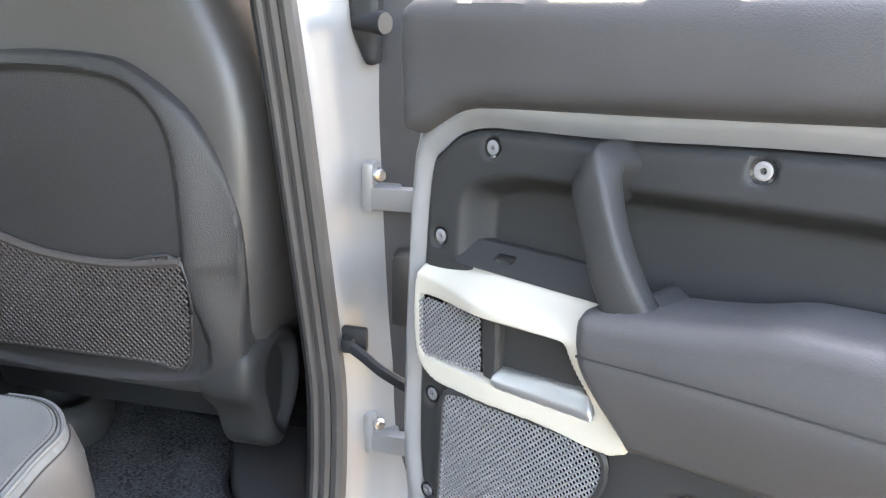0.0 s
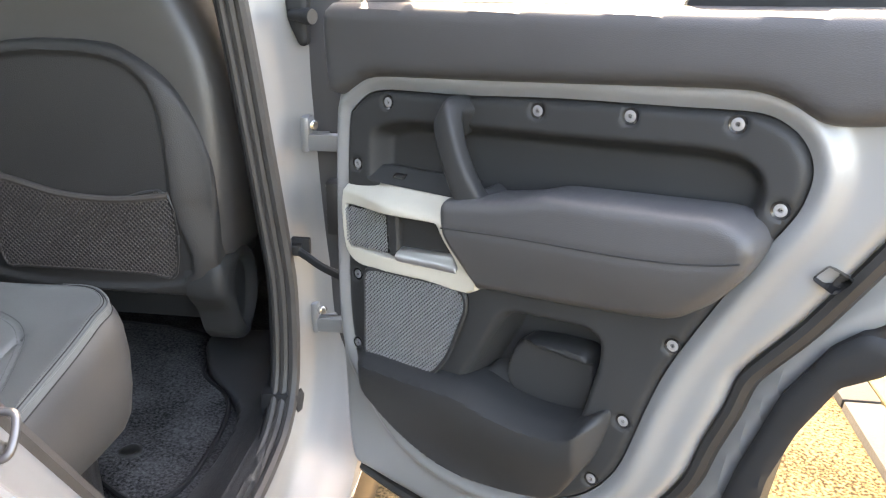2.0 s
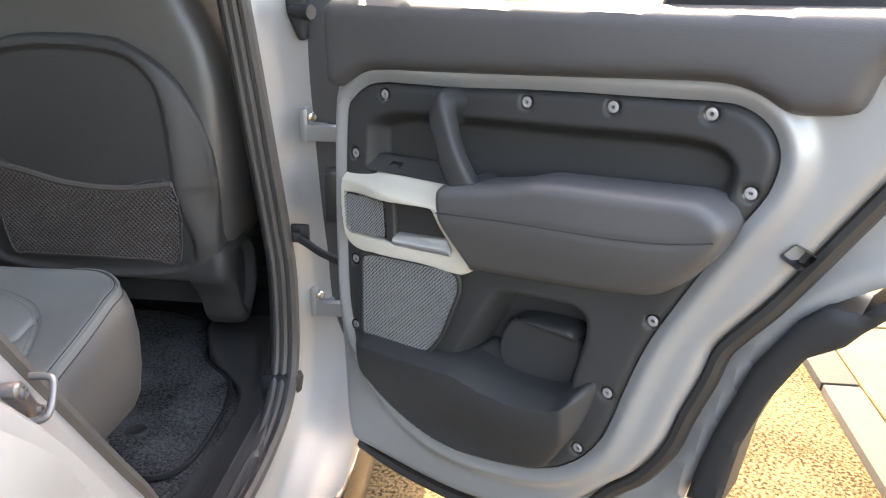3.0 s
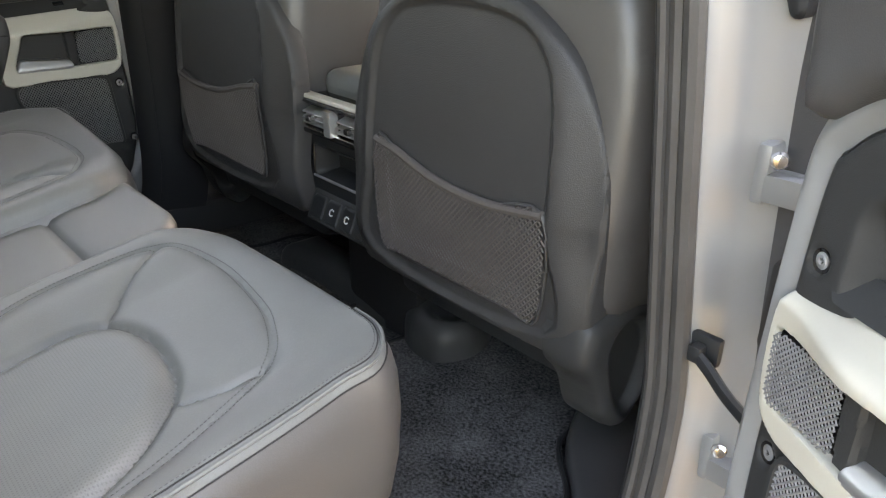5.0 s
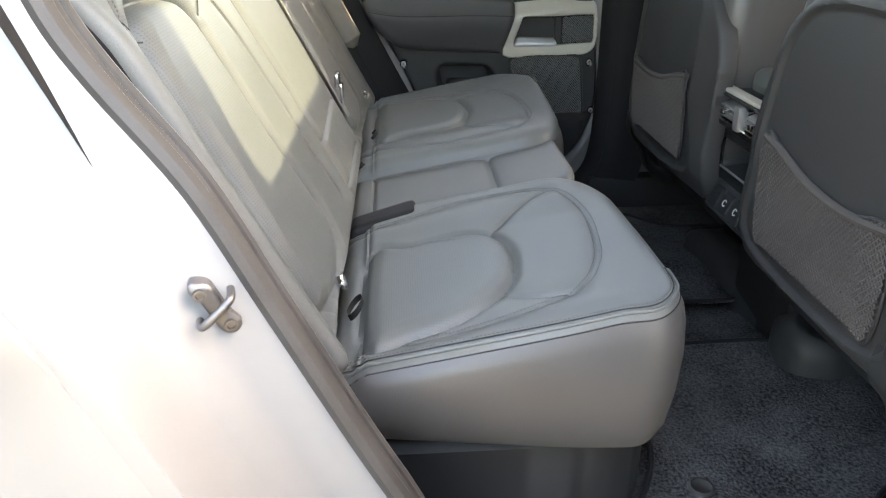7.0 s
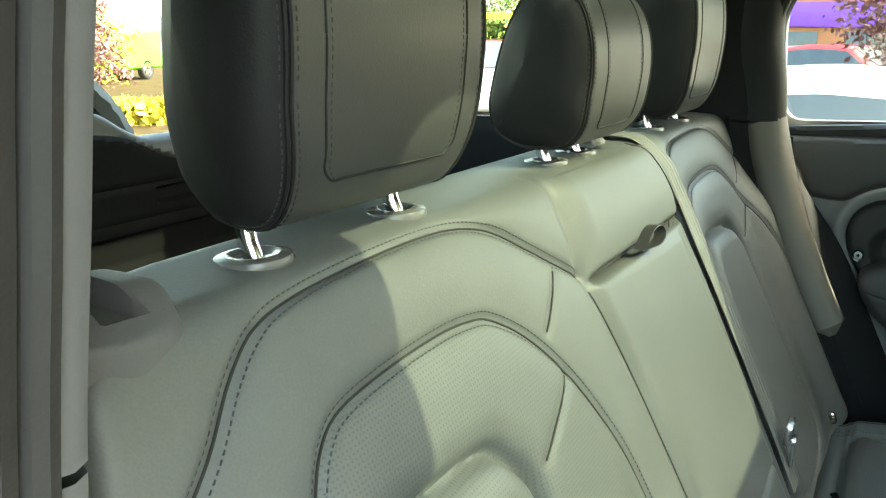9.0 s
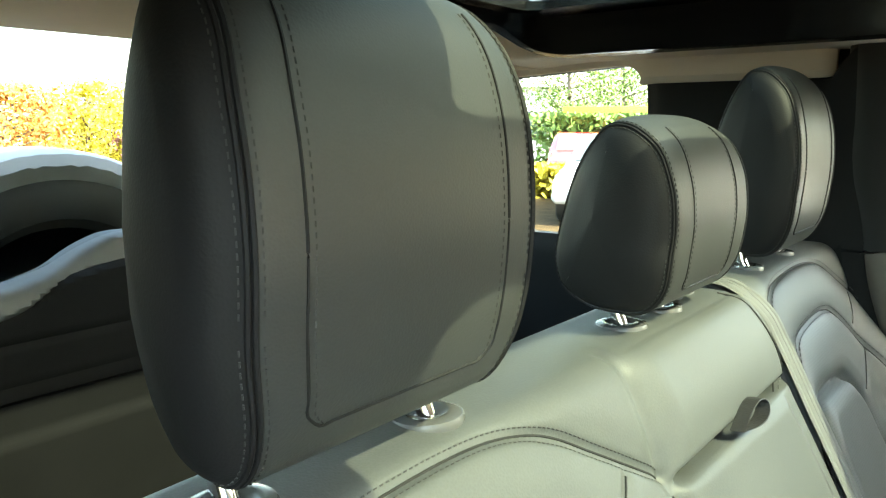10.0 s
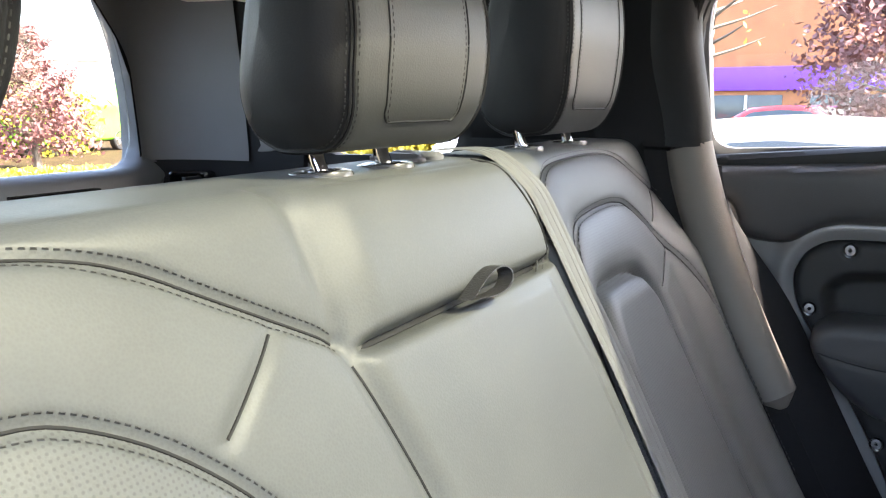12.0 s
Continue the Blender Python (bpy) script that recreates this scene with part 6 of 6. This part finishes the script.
tree(*at(209.5, 26), 5.5, 2.6, "green", "leafy green tree behind the car park", 0.15, 3000, "round", 8)
tree(*at(205.5, 27), 5.0, 2.4, "green", "leafy green tree behind the car park", 0.15, 3000, "round", 9)


def hedge(bearing, d, w, h, kind, label, seed):
    rng = random.Random(seed)
    cx, cy = at(bearing, d)
    t = thing("hedge", label, "hedge", (cx, cy, 0))
    v, f = [], []
    side = np.array((-math.sin(radians(bearing)), math.cos(radians(bearing)), 0))
    for _ in range(4500):
        p = np.array((cx, cy, 0)) + side * rng.uniform(-w / 2, w / 2) + np.array((rng.gauss(0, 0.3), rng.gauss(0, 0.3), h * (1 - rng.random() ** 2)))
        p[2] = max(0.02, p[2])
        a, b = np.array([rng.gauss(0, 1) for _ in range(3)]), np.array([rng.gauss(0, 1) for _ in range(3)])
        a, b = a / np.linalg.norm(a) * 0.12, b / np.linalg.norm(b) * 0.07
        k = len(v)
        v += [tuple(p - a), tuple(p + b), tuple(p + a), tuple(p - b)]
        f.append((k, k + 1, k + 2, k + 3))
    tagged(part("foliage", (v, f), LEAVES[kind], t), kind="stuff")


hedge(206.5, 21, 3.5, 1.9, "green", "clipped green hedge beyond the parked cars", 11)
hedge(213, 17, 5.0, 0.7, "yellow", "low yellow flowering border", 12)
hedge(239, 14, 3.0, 0.36, "yellow", "low yellow shrub at the kerb", 13)
hedge(246, 24, 9.0, 1.7, "yellow", "yellow-green hedge row beyond the car park", 15)
hedge(241, 27, 5.0, 2.2, "green", "green hedge row beyond the car park", 16)
hedge(96, 10, 1.4, 1.2, "green", "olive green hedge across the lane", 14)

TYRE = RUBBER
WINDOW = mat("dark_car_glass", (0.06, 0.075, 0.085), 0.08, vary=0.1)


def car(cx, cy, turn, paint, label, length=4.3, height=1.45, width=1.75, van=False):
    m = pose(cx, cy, 0, 0, 0, turn)
    c = thing("car", label, "van" if van else "car", m=m, group="parked cars")
    L, H, Wd = length / 2, height, width / 2
    if van:
        side = [(-L, 0.35), (-L, H), (L * 0.25, H), (L * 0.35, H * 0.82), (L * 0.62, H * 0.78), (L * 0.86, H * 0.5), (L, H * 0.42), (L, 0.35)]
        glass_ = [(L * 0.42, H * 0.5), (L * 0.42, H * 0.75), (L * 0.6, H * 0.74), (L * 0.8, H * 0.5)]
    else:
        side = [(-L, 0.4), (-L * 0.98, H * 0.62), (-L * 0.86, H * 0.7), (-L * 0.55, H * 0.96), (-L * 0.2, H), (L * 0.12, H * 0.98), (L * 0.45, H * 0.68), (L * 0.92, H * 0.58), (L, H * 0.42), (L, 0.35), (-L, 0.3)]
        glass_ = [(-L * 0.72, H * 0.68), (-L * 0.5, H * 0.9), (-L * 0.2, H * 0.94), (L * 0.1, H * 0.92), (L * 0.36, H * 0.68)]
    o = rounded(side, 0.12)
    hull = []
    for s in (1, -1):
        hull.append(relief(o, lambda U, V, D: Wd - 0.16 * smooth(V, H * 0.6, H) - roll(D, 0.07), 0.07, Wd, lambda u, v, w, s=s: (u, s * w, v)))
    part("body", join(*hull), paint, c)
    for s in (1, -1):
        part("side_window", relief(rounded(glass_, 0.05), lambda U, V, D: Wd - 0.16 * smooth(V, H * 0.6, H) + 0.006, 0.07, 0.02, lambda u, v, w, s=s: (u, s * w, v)), WINDOW, c)
    if not van:
        for x0, x1 in ((L * 0.14, L * 0.43), (-L * 0.84, -L * 0.57)):
            z0, z1 = (H * 0.965, H * 0.71) if x0 > 0 else (H * 0.72, H * 0.945)
            part("windscreen", ([(x0, -Wd * 0.72, z0 + 0.012), (x0, Wd * 0.72, z0 + 0.012), (x1, Wd * 0.78, z1 + 0.012), (x1, -Wd * 0.78, z1 + 0.012), (x0, -Wd * 0.72, z0 - 0.03), (x0, Wd * 0.72, z0 - 0.03), (x1, Wd * 0.78, z1 - 0.03), (x1, -Wd * 0.78, z1 - 0.03)],
                                [(0, 1, 2, 3), (7, 6, 5, 4), (0, 4, 5, 1), (1, 5, 6, 2), (2, 6, 7, 3), (3, 7, 4, 0)]), WINDOW, c)
    for x in (-L * 0.62, L * 0.62):
        for s in (1, -1):
            w = part("wheel", lathe([(0.02, 0.06), (0.2, 0.08), (0.22, 0.1), (0.3, 0.11), (0.325, 0.08), (0.325, -0.08)], 24, Matrix.Translation((x, s * (Wd - 0.1), 0.325)) @ Euler((radians(-90 * s), 0, 0)).to_matrix().to_4x4()), TYRE, c)
            part("rim", lathe([(0.03, 0.09), (0.1, 0.1), (0.19, 0.095), (0.2, 0.085)], 18, Matrix.Translation((x, s * (Wd - 0.1), 0.325)) @ Euler((radians(-90 * s), 0, 0)).to_matrix().to_4x4()), ALLOY, w)
    return c


def paint(name, c):
    return mat(name, c, 0.25, vary=0.03, coat=0.8, rvary=0.05)


WHITE_P, RED_P, BLUE_P, GREEN_P, SILVER_P, DARK_P = (paint(n, c) for n, c in (("white_car_paint", (0.75, 0.75, 0.76)), ("red_car_paint", (0.5, 0.03, 0.03)), ("blue_car_paint", (0.10, 0.18, 0.42)), ("green_van_paint", (0.16, 0.5, 0.03)), ("grey_car_paint", (0.45, 0.46, 0.47)), ("black_car_paint", (0.03, 0.03, 0.035))))
car(-3.5, 0.4, 92, WHITE_P, "white hatchback parked alongside", 4.2, 1.43)
car(*at(237, 26), 20, GREEN_P, "bright green delivery van", 5.0, 2.2, 1.9, True)
car(*at(208.3, 19), 30, RED_P, "red small hatchback in the car park", 3.9, 1.45)
car(*at(205.6, 14), 20, SILVER_P, "pale grey saloon in the car park", 4.4, 1.42)
car(*at(204.3, 15.5), 20, BLUE_P, "blue hatchback in the car park", 4.0, 1.42)
car(*at(183.5, 17), 70, RED_P, "red hatchback in the car park", 4.0, 1.45)
car(*at(236.5, 33), 10, WHITE_P, "white car far across the car park", 4.2, 1.4)
car(*at(101.5, 9.0), 5, DARK_P, "black car across the lane", 4.3, 1.45)

BRICK = mat("brick_facade", (0.36, 0.16, 0.08), 0.85, grain=0.01, size=0.08, vary=0.25, patch=0.6)
RENDERED = mat("white_render_wall", (0.75, 0.75, 0.74), 0.8, grain=0.002, size=0.02, vary=0.06)
PURPLE = mat("purple_banner", (0.16, 0.05, 0.55), 0.5, vary=0.06)
LETTER = mat("pale_lettering", (0.6, 0.55, 0.8), 0.6, vary=0.03)
ROOFING = mat("pale_fascia", (0.6, 0.62, 0.64), 0.6, vary=0.08)
REDSIGN = mat("red_sign_board", (0.55, 0.02, 0.04), 0.4, vary=0.05)
YELLOW = mat("yellow_sign_board", (0.75, 0.55, 0.03), 0.5, vary=0.05)
shop = thing("building", "two-storey brick shop with a purple fascia banner", "building", (-26, -4, 0))
part("wall", box(-34, -26, -11.4, 9, 0, 5.4, 0.05), BRICK, shop, "orange brick wall")
part("roof", box(-34.3, -25.7, -11.7, 9.3, 5.4, 5.8, 0.05), ROOFING, shop, "pale roof fascia")
banner = part("banner", box(-26, -25.85, -10.9, 6, 1.9, 2.65, 0.02), PURPLE, shop, "purple shop banner")
for k in range(6):
    part("lettering", box(-25.85, -25.82, -9.6 + k * 0.52, -9.25 + k * 0.52, 2.2, 2.42), LETTER, banner)
for y in (-9.5, -6.5, -3.5, -0.5, 2.5, 5.5):
    wn_ = part("window", box(-26.02, -25.95, y - 1.1, y + 1.1, 0.5, 1.75, 0.02), WINDOW, shop)
    part("frame", box(-25.97, -25.9, y - 0.04, y + 0.04, 0.5, 1.75), ROOFING, wn_)
for n_, (b, d, w, h) in enumerate(((234.5, 40, 9, 3.4), (214.5, 34, 5, 3.2), (226, 48, 12, 3.6), (251, 46, 12, 2.6))):
    x, y = at(b, d)
    hs = thing("building", "low white rendered building across the road", "building", (x, y, 0))
    m_ = pose(x, y, 0, 0, 0, b)
    part("wall", moved(box(-2, 2, -w / 2, w / 2, 0, h, 0.05), lambda a, c, e, m_=m_: tuple(m_ @ Vector((a, c, e)))), RENDERED, hs)
    part("roof", moved(([(-2.3, -w / 2 - 0.3, h), (2.3, -w / 2 - 0.3, h), (2.3, w / 2 + 0.3, h), (-2.3, w / 2 + 0.3, h), (0, -w / 2 - 0.3, h + 1.0), (0, w / 2 + 0.3, h + 1.0)], [(0, 1, 4), (1, 2, 5, 4), (2, 3, 5), (3, 0, 4, 5), (3, 2, 1, 0)]), lambda a, c, e, m_=m_: tuple(m_ @ Vector((a, c, e)))), ROOFING, hs)
    for k in range(int(w / 2)):
        part("window", moved(box(-2.05, -1.98, -w / 2 + 0.6 + 2 * k, -w / 2 + 1.7 + 2 * k, 1.0, 2.2, 0.02), lambda a, c, e, m_=m_: tuple(m_ @ Vector((a, c, e)))), WINDOW, hs)
sg = thing("signboard", "yellow and white roadside sign on posts", "sign", (*at(206.8, 22), 0))
x, y = at(206.8, 22)
part("board", moved(box(-0.03, 0.03, -1.2, 1.2, 1.75, 2.15, 0.01), lambda a, c, e: tuple(pose(x, y, 0, 0, 0, 206) @ Vector((a, c, e)))), YELLOW, sg)
part("post", tube([(x, y, 0), (x, y, 1.8)], 0.05, 8), PLASTIC, sg)

# across the lane ahead, over the open door
rs = thing("signboard", "red sign board standing across the lane", "sign", (1.0, 9.2, 0))
part("board", box(0.45, 1.32, 9.1, 9.25, 0.02, 1.6, 0.02), REDSIGN, rs)
part("foot", box(0.4, 1.37, 9.0, 9.35, 0, 0.06, 0.01), PLASTIC, rs)
sf = thing("building", "pale shopfront with tall glazed panels", "building", (4, 12, 0))
part("wall", box(-4, 9, 12.2, 16, 0, 4.2, 0.05), RENDERED, sf)
for k in range(9):
    pn = part("pane", box(1.2 + k * 0.8, 1.9 + k * 0.8, 12.12, 12.22, 0.15, 2.6, 0.01), WINDOW, sf)
    part("frame", box(1.9 + k * 0.8, 2.0 + k * 0.8, 12.05, 12.2, 0.1, 2.7, 0.01), ROOFING, pn)
# kerb and paving beside the vehicle
CONCRETE = mat("concrete_kerb", (0.034, 0.032, 0.0285), 0.85, grain=0.002, size=0.01, vary=0.15, spec=0.1)
FLAG = mat("olive_flagstone", (0.075, 0.062, 0.03), 0.8, grain=0.003, size=0.05, vary=0.4, patch=0.15, spec=0.1)


def along_kerb(piece):
    return moved(piece, lambda x, y, z: (x + 0.045 * (y - 1.5), y, z))


kerb = thing("kerb", "pale concrete kerb edging", "kerb", (2.3, 1.55, 0), kind="structure")
for k in range(24):
    part("kerbstone", along_kerb(box(2.28, 2.412, -8 + k * 0.915, -8 + k * 0.915 + 0.905, -0.1, 0.035, 0.012)), CONCRETE, kerb)
pave = thing("pavement", "olive-brown flagstone pavement beyond the kerb", "pavement", (3.2, 3, 0), kind="structure")
for i in range(4):
    for k in range(26):
        part("flagstone", along_kerb(box(2.422 + i * 0.41, 2.422 + i * 0.41 + 0.4, -8 + k * 0.81, -8 + k * 0.81 + 0.8, -0.06, 0.03, 0.006, 1)), FLAG, pave)
